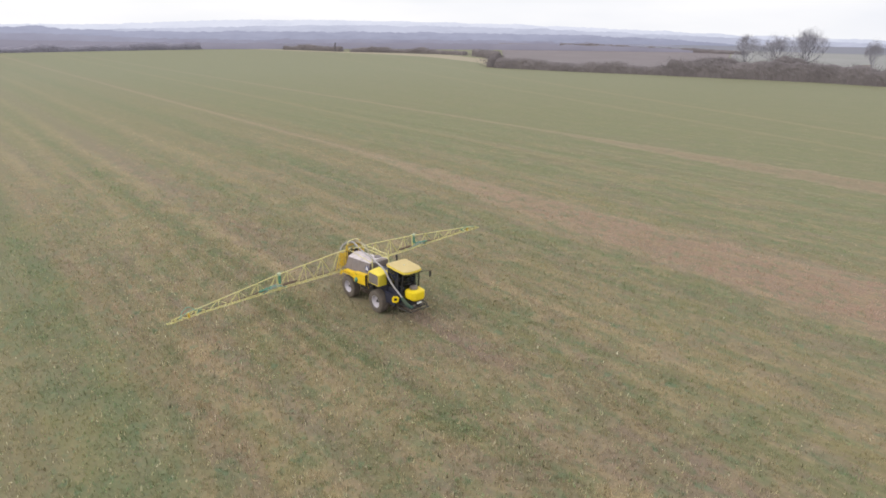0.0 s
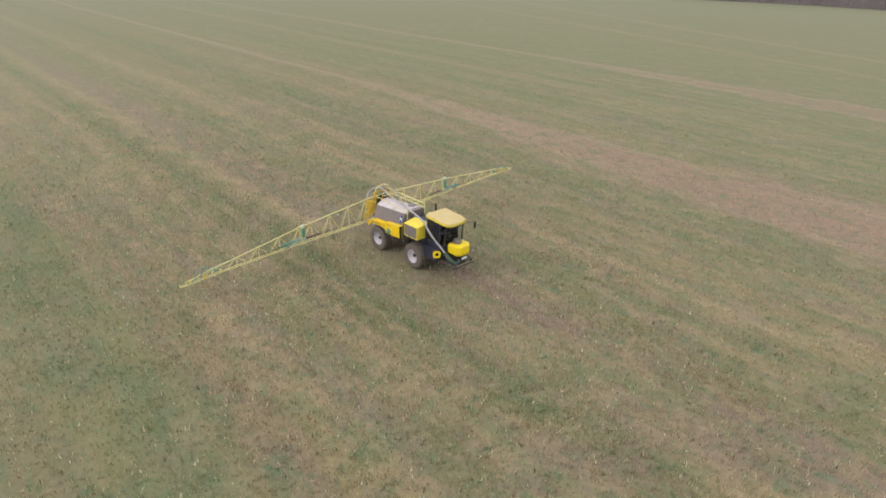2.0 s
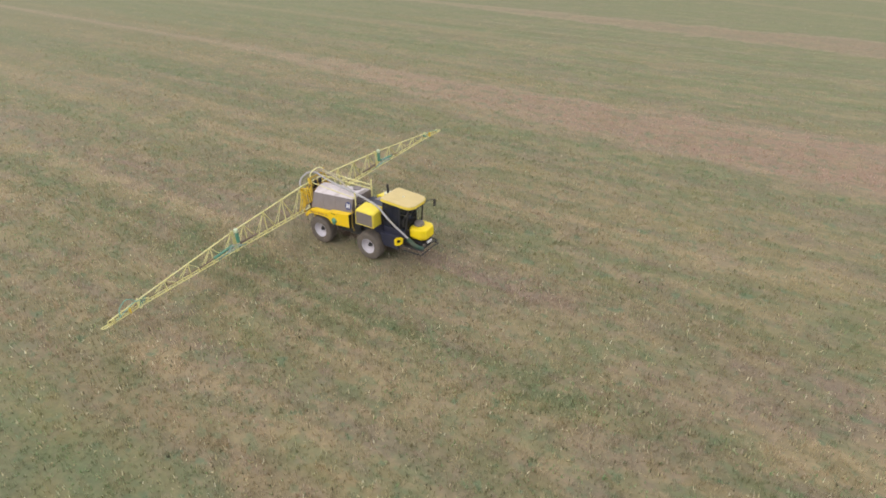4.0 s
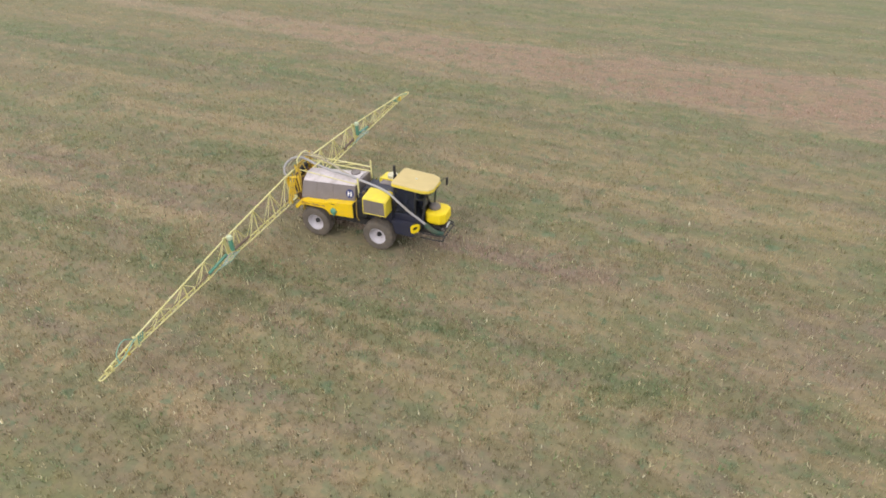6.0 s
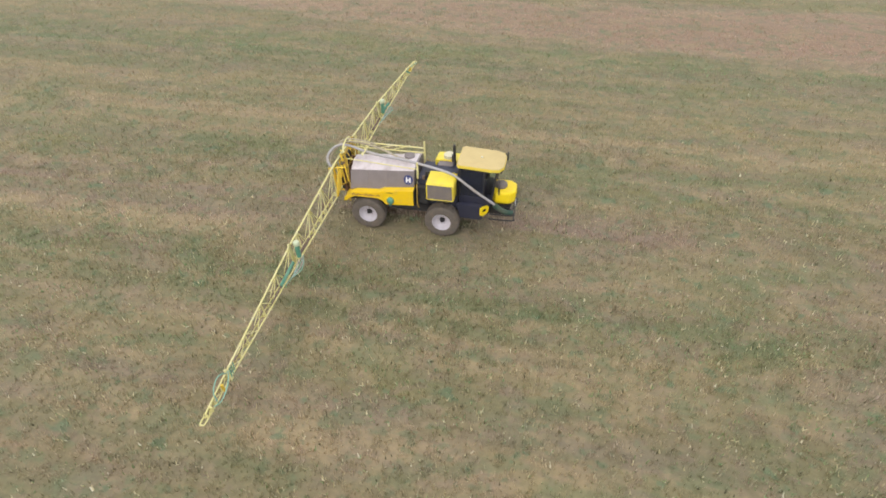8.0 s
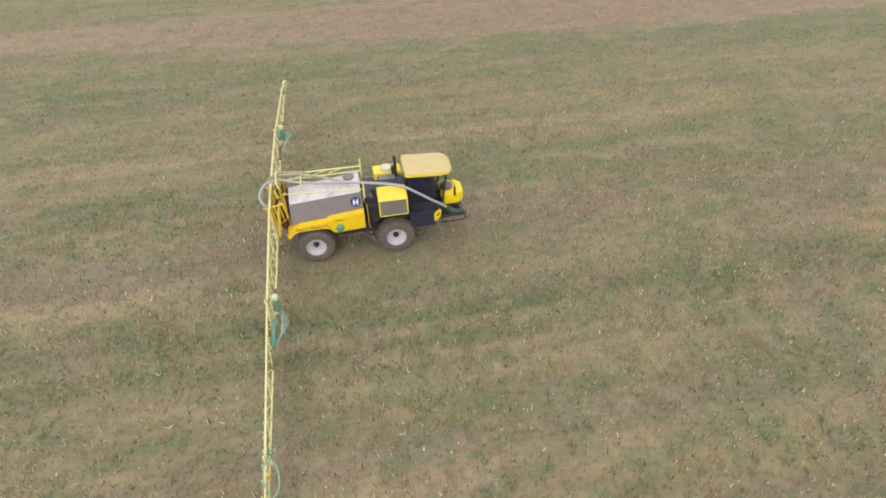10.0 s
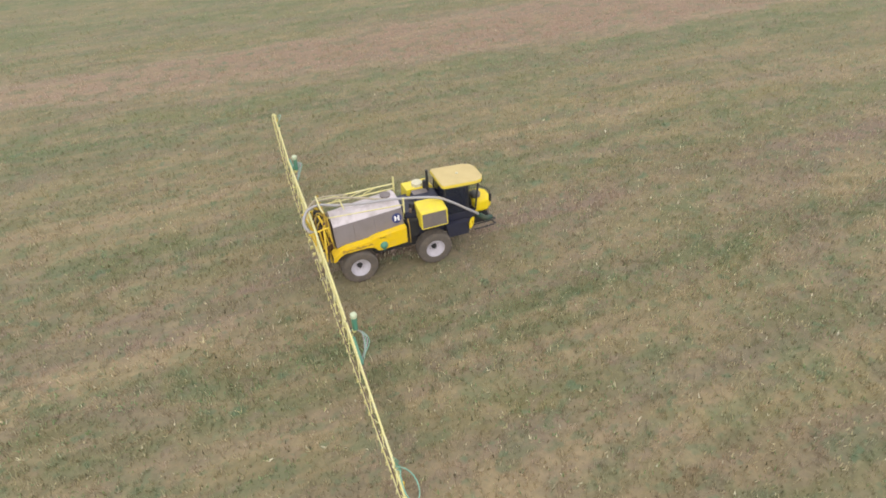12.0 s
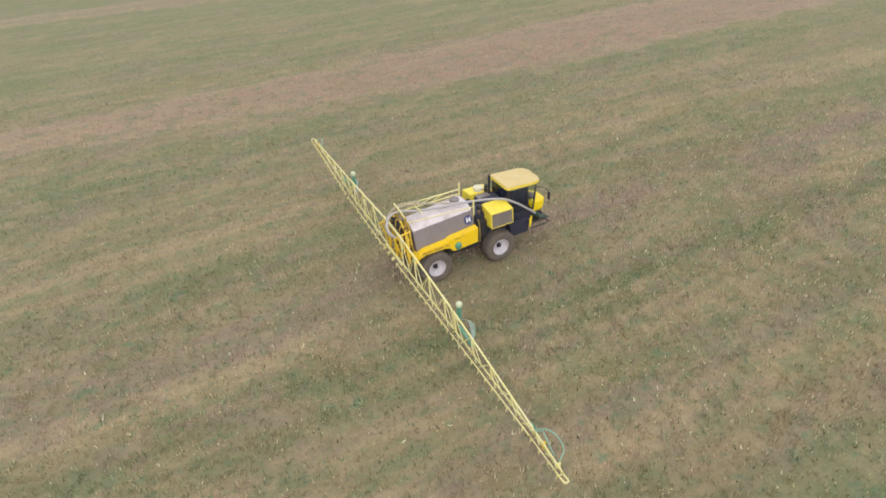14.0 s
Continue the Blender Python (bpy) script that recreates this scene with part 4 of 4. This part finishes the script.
# the boom: a tilted truss, its parts in its own frame
boom = part("boom", box(-0.16, -0.06, -0.95, 0.95, 2.92, 3.02, 0.012), BOOM, sprayer, "long dusty yellow lattice boom, unfolded")
boom.matrix_basis = pose(-1.49, 0, 0, 2.15, 0, -0.6)
part("lower_beam", box(-0.16, -0.04, -0.95, 0.95, 1.38, 1.48, 0.012), BOOM, boom)
TOP = [(0.95, 2.98), (5.9, 2.60), (11.7, 1.87), (13.35, 1.62)]
LOW = [(0.95, 1.43), (5.9, 1.52), (11.7, 1.53), (13.35, 1.44)]
FORE = -0.05


def at(rows, y):
    return float(np.interp(y, [r[0] for r in rows], [r[1] for r in rows]))


def back(y):
    """How far the rear lower rail stands behind the front one."""
    return float(np.interp(y, (0.95, 5.9, 11.7, 13.5), (0.24, 0.22, 0.18, 0.15)))


for k in range(5):
    y = -0.76 + 0.38 * k
    part("centre_bar", tube([(-0.11, y, 2.95), (-0.02, y + (0.19 if k % 2 else -0.12), 1.4)], 0.03, 7), YELLOW, boom)
for s in (-1, 1):
    for d in (0.0, 0.22, 0.42):
        part("slanted_bar", tube([(0.26 - 0.1 * d, s * (0.62 + d), 3.0 - 0.3 * d), (0.16 - 0.1 * d, s * (0.98 + 0.85 * d), 1.85 - 0.3 * d)], 0.038, 7), BAR, boom)
    for a, b in ((0.95, 5.82), (5.98, 11.62), (11.78, 13.3)):
        big = 0.042 if a < 5 else 0.037 if a < 11 else 0.031
        part("top_rail", tube([(-0.12, s * a, at(TOP, a)), (-0.12, s * b, at(TOP, b))], big, 8), BOOM, boom)
        part("front_rail", tube([(FORE, s * a, at(LOW, a)), (FORE, s * b, at(LOW, b))], big * 0.9, 8), BOOM, boom)
        part("rear_rail", tube([(FORE - back(a), s * a, at(LOW, a)), (FORE - back(b), s * b, at(LOW, b))], big * 0.8, 8), BOOM, boom)
        count = max(3, round((b - a) / 0.72))
        for k in range(count + 1):
            y = a + (b - a) * k / count
            top, front, rear = (-0.12, s * y, at(TOP, y)), (FORE, s * y, at(LOW, y)), (FORE - back(y), s * y, at(LOW, y))
            if k % 2 == 0 or a > 11:
                part("upright", tube([front, top], 0.031, 6), BOOM, boom)
                part("spacer", tube([front, rear], 0.018, 6), BOOM, boom)
            if k < count:
                y2 = a + (b - a) * (k + 1) / count
                if k % 2 == 0:
                    part("brace", tube([top, (FORE, s * y2, at(LOW, y2))], 0.018, 6), BOOM, boom)
                    part("brace", tube([top, (FORE - back(y2), s * y2, at(LOW, y2))], 0.016, 6), BOOM, boom)
                else:
                    part("brace", tube([front, (-0.12, s * y2, at(TOP, y2))], 0.018, 6), BOOM, boom)
                    part("brace", tube([rear, (-0.12, s * y2, at(TOP, y2))], 0.016, 6), BOOM, boom)
    # folding joints
    for y, w in ((5.9, 0.10), (11.7, 0.08)):
        joint = hull([[(0.03, s * (y - w), at(LOW, y) - 0.06), (0.03, s * (y + w), at(LOW, y) - 0.06), (-0.14, s * (y + w * 0.6), at(TOP, y) + 0.05), (-0.14, s * (y - w * 0.6), at(TOP, y) + 0.05)],
                      [(-0.03, s * (y - w), at(LOW, y) - 0.06), (-0.03, s * (y + w), at(LOW, y) - 0.06), (-0.20, s * (y + w * 0.6), at(TOP, y) + 0.05), (-0.20, s * (y - w * 0.6), at(TOP, y) + 0.05)]])
        part("fold_joint", joint, BOOM, boom, "yellow folding joint")
    # upright canister beside the first joint
    pot = part("canister", tube([(0.18, s * 5.86, 2.06), (0.18, s * 5.86, 2.68)], 0.10, 16), TEAL, boom, "upright teal canister with a cream cap")
    part("canister_cap", lathe([(0.0, -0.03), (0.115, -0.03), (0.13, 0.0), (0.13, 0.10), (0.105, 0.15), (0.0, 0.16)], 18), CAPS, pot).matrix_basis = pose(0.18, s * 5.86, 2.69, 90, 0, 0)
    part("canister_bracket", box(0.06, 0.2, s * 5.80, s * 5.92, 1.92, 2.04, 0.01), BOOM, pot)
    part("fold_ram", tube([(0.02, s * 6.15, 1.95), (0.0, s * 7.4, 1.80)], 0.07, 12), TEAL, boom, "teal folding ram")
    part("ram_rod", tube([(0.0, s * 7.4, 1.80), (0.0, s * 8.3, 1.72)], 0.03, 8), STEEL, boom)
    part("fold_ram", tube([(0.0, s * 4.5, 1.8), (0.02, s * 5.6, 1.85)], 0.06, 12), STEEL, boom)
    for k in range(4):
        d = 0.06 * k
        part("boom_hose", tube(curve([(0.05, s * (5.5 - d), 1.62), (0.24 + d, s * (5.85 + d), 1.95), (0.34 + d, s * (6.35 + d), 2.15 - d), (0.26, s * (6.75 + d), 1.85), (0.05, s * (7.0 + d), 1.6)], 6), 0.018, 6), PALE_TEAL if k % 2 else HOSE, boom, "bundled teal and grey hoses")
    for k, (out, up) in enumerate(((0.28, 0.26), (-0.14, 0.40)) if s < 0 else ((0.16, 0.14),)):
        part("tip_hose", tube(curve([(-0.1, s * (11.65 + 0.1 * k), 1.82), (0.02 + 0.5 * out, s * (12.0 + 0.05 * k), 1.84 + 0.8 * up), (0.04 + out, s * (12.4 - 0.1 * k), 1.78 + up), (0.04 + 0.9 * out, s * (12.8 - 0.15 * k), 1.72 + 0.5 * up), (0.03, s * (12.95 - 0.2 * k), 1.60)], 8), 0.022, 6), PALE_TEAL, boom, "looped pale teal hose")
    for k in range(3):
        part("hose_clip", tube([(-0.1, s * (11.3 + 0.12 * k), 1.86), (0.06, s * (11.5 + 0.12 * k), 1.74 - 0.06 * k)], 0.02, 6), TEAL, boom)
    tip = box(-0.14, 0.0, s * 12.18, s * 12.26, 1.46, 1.80, 0.012)
    part("tip_bracket", tip, BAR, boom, "orange-yellow tip hinge bracket")
    part("tip_bracket", box(-0.14, 0.02, s * 13.02, s * 13.08, 1.44, 1.70, 0.012), BOOM, boom)
    part("tip_hoop", tube(curve([(FORE, s * 13.3, 1.45), (FORE, s * 13.58, 1.46), (-0.12, s * 13.64, 1.5), (-0.2, s * 13.58, 1.46), (-0.22, s * 13.3, 1.45)], 5), 0.03, 7), BOOM, boom, "rounded tip guard")
    part("feed_pipe", tube([(-0.30, s * 0.9, 1.56), (-0.27, s * 5.8, 1.62), (-0.2, s * 11.6, 1.62), (-0.18, s * 13.3, 1.52)], 0.026, 6), STEEL, boom, "thin dirty feed pipe")

NOZZLE_BODY = mesh_of("nozzle_body", box(-0.05, 0.05, -0.05, 0.05, -0.1, 0.03, 0.01), BOOM)
NOZZLE = mesh_of("nozzle", tube([(0, 0, 0.02), (0, 0, -0.12), (-0.01, 0, -0.15), (-0.01, 0, -0.17)], 0.024, 6), BOOM)
for k in range(27):
    for s in (-1, 1):
        y = 0.25 + 0.5 * k
        nozzle = new("nozzle", NOZZLE)
        nozzle.parent = boom
        nozzle.matrix_basis = pose(FORE - back(y) - 0.04, s * y, at(LOW, y) + 0.02)
        body = new("nozzle_body", NOZZLE_BODY)
        body.parent = boom
        body.matrix_basis = pose(FORE - back(y) + 0.03, s * y, at(LOW, y) + 0.02)


def carried(p):
    """Both wings end a little short of their drawn length; the wing on the +y side is shorter, higher and swept forward."""
    f = max(0.0, abs(p.y) - 5.9) / 7.7
    return Vector((p.x + 0.20 * f, p.y - 0.65 * f, p.z + 0.22 * f)) if p.y > 0 else Vector((p.x, p.y + 0.07 * f, p.z))


for ob in boom.children:
    if ob.data in (NOZZLE, NOZZLE_BODY):
        ob.location = carried(ob.location)
    else:
        for v in ob.data.vertices:
            v.co = carried(v.co)


# ---- hedges and trees along the field's far edges ----
def twigs(centres, height, spread_xy, per, width):
    """Bare twigs that fan up and out round many centres, as thin triangles."""
    n = len(centres)
    out = []
    for _ in range(per):
        root = centres + np.stack([rng.normal(0, spread_xy, n), rng.normal(0, spread_xy, n), np.zeros(n)], -1)
        root[:, 2] += rng.uniform(0.0, 0.8, n) ** 0.8 * height
        long = height * rng.uniform(0.12, 0.34, n)
        tip = root + np.stack([rng.normal(0, 0.7, n), rng.normal(0, 0.7, n), rng.uniform(0.2, 1.0, n)], -1) * long[:, None]
        turn = rng.uniform(0, np.pi, n)
        side = np.stack([np.cos(turn), np.sin(turn), 0.3 * np.ones(n)], -1) * width * rng.uniform(0.5, 1.4, n)[:, None]
        out.append(np.stack([root - side, root + side, tip], 1))
    return np.concatenate(out)


def hedge(name, line, step, height, per, width, material, label, thick=1.2, taper=4.0):
    pts = []
    for (x0, y0), (x1, y1) in zip(line, line[1:]):
        length = math.hypot(x1 - x0, y1 - y0)
        k = np.arange(0, length, step) / length
        pts.append(np.stack([x0 + (x1 - x0) * k, y0 + (y1 - y0) * k, -0.1 + 0 * k], -1))
    c = np.concatenate(pts)
    swell = [noise.noise((p[0] * 0.05, p[1] * 0.05, height)) + 0.6 * noise.noise((p[0] * 0.19, p[1] * 0.19, height)) for p in c.tolist()]
    tall = height * (0.82 + 0.35 * np.array(swell))
    ends = np.minimum(np.arange(len(c)), np.arange(len(c))[::-1]) * step
    tall = tall * np.clip(0.25 + ends / taper, 0, 1) ** 0.7
    t = twigs(c, tall, thick, per, width)
    rows = []
    bumps = lambda p, h: 0.08 * h * (noise.noise((p[0] * 0.5, p[1] * 0.5, p[2] * 0.7)) + 0.6 * noise.noise((p[0] * 1.4, p[1] * 1.4, p[2] * 1.6)))
    for i in range(0, len(c), max(1, round(0.8 / step))):
        j = min(i + 1, len(c) - 1)
        k = max(j - 1, 0)
        way = Vector((c[j] - c[k])[:2]).normalized()
        across = Vector((-way.y, way.x, 0))
        ring = []
        for a in np.linspace(0, math.pi, 21):
            p = Vector(c[i]) + across * math.cos(a) * thick * 1.35 * min(1.0, 0.03 + ends[i] / 3) + Vector((0, 0, math.sin(a) ** 0.6 * tall[i] * 0.86 * min(1.0, 0.03 + ends[i] / 2)))
            out_way = across * math.cos(a) + Vector((0, 0, math.sin(a)))
            ring.append(p + out_way * bumps(p, min(tall[i], 5.0)))
        rows.append(ring)
    grid = np.array([[tuple(p) for p in r] for r in rows])
    a, b, d, e = grid[:-1, :-1], grid[1:, :-1], grid[1:, 1:], grid[:-1, 1:]
    core = np.concatenate([np.stack([a, b, d], 2).reshape(-1, 3, 3), np.stack([a, d, e], 2).reshape(-1, 3, 3)])
    return tagged(triangles(name, np.concatenate([core, t]), material), label, "hedge", kind="stuff")


hedge("hedge", [(-190, 202), (-152, 211), (-127, 220), (-98, 229)], 0.3, 6.6, 18, 0.07, TWIG, "bare brown winter hedge along the field edge", 1.5)
hedge("hedge", [(-112, 225), (-84, 233), (-56, 241), (-31, 241), (20, 242), (80, 246)], 0.3, 9.2, 20, 0.07, TWIG, "tall bare brown winter hedge along the field edge", 2.0)
hedge("hedge", [(-190, 202), (-200, 213), (-212, 226)], 0.3, 6.2, 30, 0.09, TWIG, "bare brown winter hedge at the field corner", 2.2)
hedge("hedge", [(-246, 262), (-262, 272), (-290, 283)], 0.5, 6.5, 16, 0.10, TWIG, "low bare hedge at the far field edge", 2.2)
hedge("hedge", [(-296, 283), (-318, 283), (-362, 268), (-392, 248)], 0.5, 4.6, 16, 0.11, TWIG, "low bare hedge at the far field edge", 1.8)
hedge("hedge", [(-398, 247), (-430, 240), (-462, 228)], 0.5, 5.2, 16, 0.11, TWIG, "low bare hedge at the far field edge", 1.8)
hedge("hedge", [(-498, 175), (-500, 120), (-496, 36), (-486, -60), (-474, -160)], 0.6, 6.5, 12, 0.12, TWIG_FAR, "tall bare hedge at the far field edge", 3.0)
hedge("thicket", [(-106, 230), (-92, 235), (-80, 239)], 0.25, 9.5, 40, 0.05, TWIG, "dense bare thicket in the hedge", 2.6, 12)
hedge("thicket", [(-78, 239), (-64, 243), (-50, 245)], 0.25, 11.5, 40, 0.05, TWIG, "dense bare thicket in the hedge", 2.8, 12)
hedge("hedge", [(-420, 532), (-270, 486), (-190, 470)], 0.6, 4.6, 16, 0.12, TWIG, "distant hedge beyond the ploughed field", 2.0)


def bare_tree(name, x, y, height, wide, seed, label):
    """A leafless tree: a tapered trunk and limbs, and a crown of fine twigs."""
    rnd = random.Random(seed)
    wood, fine = bmesh.new(), []

    def grow(p, way, length, r, depth):
        q = p + way * length
        mid = (p + q) / 2 + Vector((rnd.uniform(-1, 1), rnd.uniform(-1, 1), 0)) * length * 0.05
        if depth < 2:
            pts, radii = [p, mid, q], [r, r * 0.85, r * 0.68]
            rings = []
            side = way.orthogonal().normalized()
            other = way.cross(side)
            for c, rr in zip(pts, radii):
                rings.append([c + (side * math.cos(a) + other * math.sin(a)) * rr for a in [2 * math.pi * k / 6 for k in range(6)]])
            hull(rings, wood)
        else:
            side = way.orthogonal().normalized() * max(r, 0.011)
            fine.append([p - side, p + side, q])
        if depth == 6:
            return
        for _ in range((8, 5, 4, 4, 4, 4)[depth]):
            lean = Vector((rnd.gauss(0, 1), rnd.gauss(0, 1), rnd.gauss(0.25, 0.6))).normalized()
            turn = (way * (0.9 if depth else 0.8) + lean * (0.66 if depth else 0.75)).normalized()
            grow(p + (q - p) * rnd.uniform(0.6, 1.0), turn, length * rnd.uniform(0.58, 0.82), r * 0.6, depth + 1)

    grow(Vector((0, 0, -0.1)), Vector((0, 0, 1)), height * 0.33, height * 0.011, 0)
    tips = np.array([[tuple(v) for v in t] for t in fine])
    far_out = np.hypot(np.hypot(tips[:, 2, 0], tips[:, 2, 1]) / np.percentile(np.abs(tips[:, :, :2]), 96), (tips[:, 2, 2] / tips[:, :, 2].max() - 0.58) / 0.42)
    tips = tips[far_out < 1.0]
    grow_to = Matrix.Diagonal((*[0.5 * wide / max(1e-6, np.percentile(np.abs(tips[:, :, :2]), 97))] * 2, height / tips[:, :, 2].max(), 1))
    bmesh.ops.transform(wood, matrix=grow_to, verts=wood.verts[:])
    tips = tips * np.array([grow_to[0][0], grow_to[1][1], grow_to[2][2]])
    top = new(name)
    top.location = (x, y, 0)
    tagged(top, label, "tree", "bare trees behind the hedge")
    part("trunk", wood, BARK, top)
    crown = triangles("crown", tips, BARK)
    crown.parent = top
    return top


for k, (x, y, h, w) in enumerate([(-84.9, 240.8, 17.6, 10.5), (-74.9, 245.1, 17.6, 11.5), (-65.4, 248.7, 20.4, 12.0), (-44.5, 256, 16.5, 6.0)]):
    bare_tree("bare_tree", x, y, h, w, 11 + k, "tall bare winter tree with a round crown" if h > 14 else "smaller bare winter tree")

# a stub of a tree on the far edge
margin = sheet("field_margin", np.linspace(0, 1, 25), np.linspace(0, 1, 4), lambda u, v: 0 * u, painted("bleached_grass", (0.31, 0.27, 0.195), 0.95, dust=(0.27, 0.25, 0.17), dusty=0.7, grain=0.06))
OUTER = [(-480, 218), (-395, 243), (-358, 263), (-315, 278), (-244, 257), (-192, 204)]
INNER = [(-480, 208), (-395, 230), (-350, 244), (-290, 246), (-225, 226), (-188, 200)]
for v in margin.data.vertices:
    k, j, stops_k = v.co.x, v.co.y, np.linspace(0, 1, 6)
    inner, outer = [[float(np.interp(k, stops_k, [p[i] for p in line])) for i in (0, 1)] for line in (INNER, OUTER)]
    v.co = (inner[0] + (outer[0] - inner[0]) * j, inner[1] + (outer[1] - inner[1]) * j, -0.045)
tagged(margin, "pale bleached grass margin at the far field edge", "field margin", kind="structure")
part_stub = part("dead_tree", tube([(-400.5, 241, -0.2), (-400.7, 241, 3), (-400.5, 241.2, 6.6)], 0.42, 7), STUB, None)
tagged(part_stub, "dark dead tree stub at the field edge", "tree")


# ---- distance ----
HIGH = Vector((36.4, -23.4, 18.7))


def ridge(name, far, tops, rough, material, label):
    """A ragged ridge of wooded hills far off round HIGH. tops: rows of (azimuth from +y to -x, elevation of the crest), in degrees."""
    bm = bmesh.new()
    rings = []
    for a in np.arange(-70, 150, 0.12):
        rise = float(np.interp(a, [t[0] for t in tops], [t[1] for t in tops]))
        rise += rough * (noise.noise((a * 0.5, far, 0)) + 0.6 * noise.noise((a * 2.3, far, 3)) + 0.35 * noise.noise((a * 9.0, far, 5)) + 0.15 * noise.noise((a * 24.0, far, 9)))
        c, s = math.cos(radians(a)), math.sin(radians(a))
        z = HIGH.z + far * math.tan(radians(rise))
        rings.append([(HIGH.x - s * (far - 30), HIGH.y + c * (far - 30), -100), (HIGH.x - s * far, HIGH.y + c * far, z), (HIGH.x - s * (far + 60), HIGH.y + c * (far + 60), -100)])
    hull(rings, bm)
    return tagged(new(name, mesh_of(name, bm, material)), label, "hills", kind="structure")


plough = sheet("ploughed_field", np.array([-222.0, -190, -160, -125, -96]), np.array([243.0, 290, 340, 400, 470, 560]), lambda x, y: 0.02 + 0 * x, PLOUGH)
for v in plough.data.vertices:
    v.co.x += (v.co.y - 243) * float(np.interp(v.co.x, (-222, -96), (-1.0, -0.47)))
# added ground sheet: the haze beyond the trees is put into its pale colour
pasture = sheet("pasture", np.array([-95.0, -40, 60, 400]), np.array([247.0, 290, 340, 400, 470, 560]), lambda x, y: 0.02 + 0 * x, painted("haze_tint", (0.235, 0.235, 0.225), 0.95, dust=(0.28, 0.27, 0.27), dusty=0.8, grain=0.03))
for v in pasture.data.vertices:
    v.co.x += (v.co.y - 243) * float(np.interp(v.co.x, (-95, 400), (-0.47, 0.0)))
tagged(pasture, "pale sheet beyond the trees, haze put into its colour", "field", kind="structure")
tagged(plough, "brown ploughed field beyond the hedge", "field", kind="structure")
# ridges glow paler the farther they stand, haze put into their colours
ridge("backdrop_1", 4200, [(-70, -0.7), (15, -0.78), (25.6, -0.5), (34, -0.14), (44, 0.22), (53.5, 0.38), (60, 0.44), (66.6, 0.42), (72, 0.22), (76, 0.0), (84, -0.05), (150, 0)], 0.10, far_haze_material("far_hills", -60, 40, (0.47, 0.49, 0.58), (0.54, 0.555, 0.64)), "pale hazy far hills")
ridge("backdrop_2", 2800, [(-70, -0.95), (15, -1.0), (25, -0.75), (34, -0.4), (44, -0.08), (50, 0.0), (58, 0.05), (66, -0.1), (75, -0.36), (84, -0.35), (150, -0.3)], 0.12, far_haze_material("mid_hills", -40, 20, (0.35, 0.365, 0.455), (0.42, 0.435, 0.53)), "hazy grey wooded hills")
ridge("backdrop_3", 1700, [(-70, -1.6), (15, -1.6), (23, -1.45), (30, -0.9), (38, -0.62), (45, -0.55), (53, -0.5), (60, -0.48), (70, -0.52), (77, -0.45), (81, -0.2), (84, -0.2), (150, -0.5)], 0.14, far_haze_material("near_hills", -25, 5, (0.24, 0.25, 0.33), (0.29, 0.30, 0.39)), "hazy grey-purple distant woodland")
ridge("backdrop_5", 570, [(-70, -2.6), (15, -2.6), (23, -2.4), (28, -1.68), (36, -1.42), (44, -1.36), (50, -1.38), (58, -1.42), (66, -1.42), (72, -1.4), (79, -1.2), (84, -1.1), (150, -1.1)], 0.12, far_haze_material("edge_woods", -4, 6, (0.185, 0.175, 0.22), (0.22, 0.21, 0.26)), "hazy grey-brown woods behind the far field edge")
ridge("backdrop_4", 1000, [(-70, -2.2), (15, -2.2), (23, -2.0), (29, -1.4), (36, -1.25), (45, -1.12), (50, -1.08), (60, -1.1), (66, -1.15), (74, -1.0), (79, -0.75), (84, -0.6), (150, -0.6)], 0.14, far_haze_material("wood_line", -12, 6, (0.21, 0.205, 0.265), (0.255, 0.255, 0.325)), "dark hazy purple-grey line of woods")


def far_shed(x, y, turn, long, wide, high, label):
    """A small shed with a shallow gabled roof."""
    base = new("farm_shed")
    base.matrix_basis = pose(x, y, 0, 0, 0, turn)
    tagged(base, label, "shed", "sheds beyond the hedge")
    a, b = long / 2, wide / 2
    part("wall", box(-a, a, -b, b, -0.1, high, 0.02), WHITE, base)
    part("roof", hull([[(-a - 0.2, -b - 0.2, high), (-a - 0.2, 0, high * 1.4), (-a - 0.2, b + 0.2, high)], [(a + 0.2, -b - 0.2, high), (a + 0.2, 0, high * 1.4), (a + 0.2, b + 0.2, high)]]), GRILLE if long < 8 else WHITE, base)
    part("door", box(-0.6, 0.3, -b - 0.05, -b, -0.1, high * 0.8, 0.01), GRILLE, base)


far_shed(-71, 340, 20, 3.2, 2.6, 1.7, "small white farm shed with a low dark roof")
far_shed(-70.5, 402, 15, 14.0, 5.0, 1.5, "long low white farm shed beyond the trees")
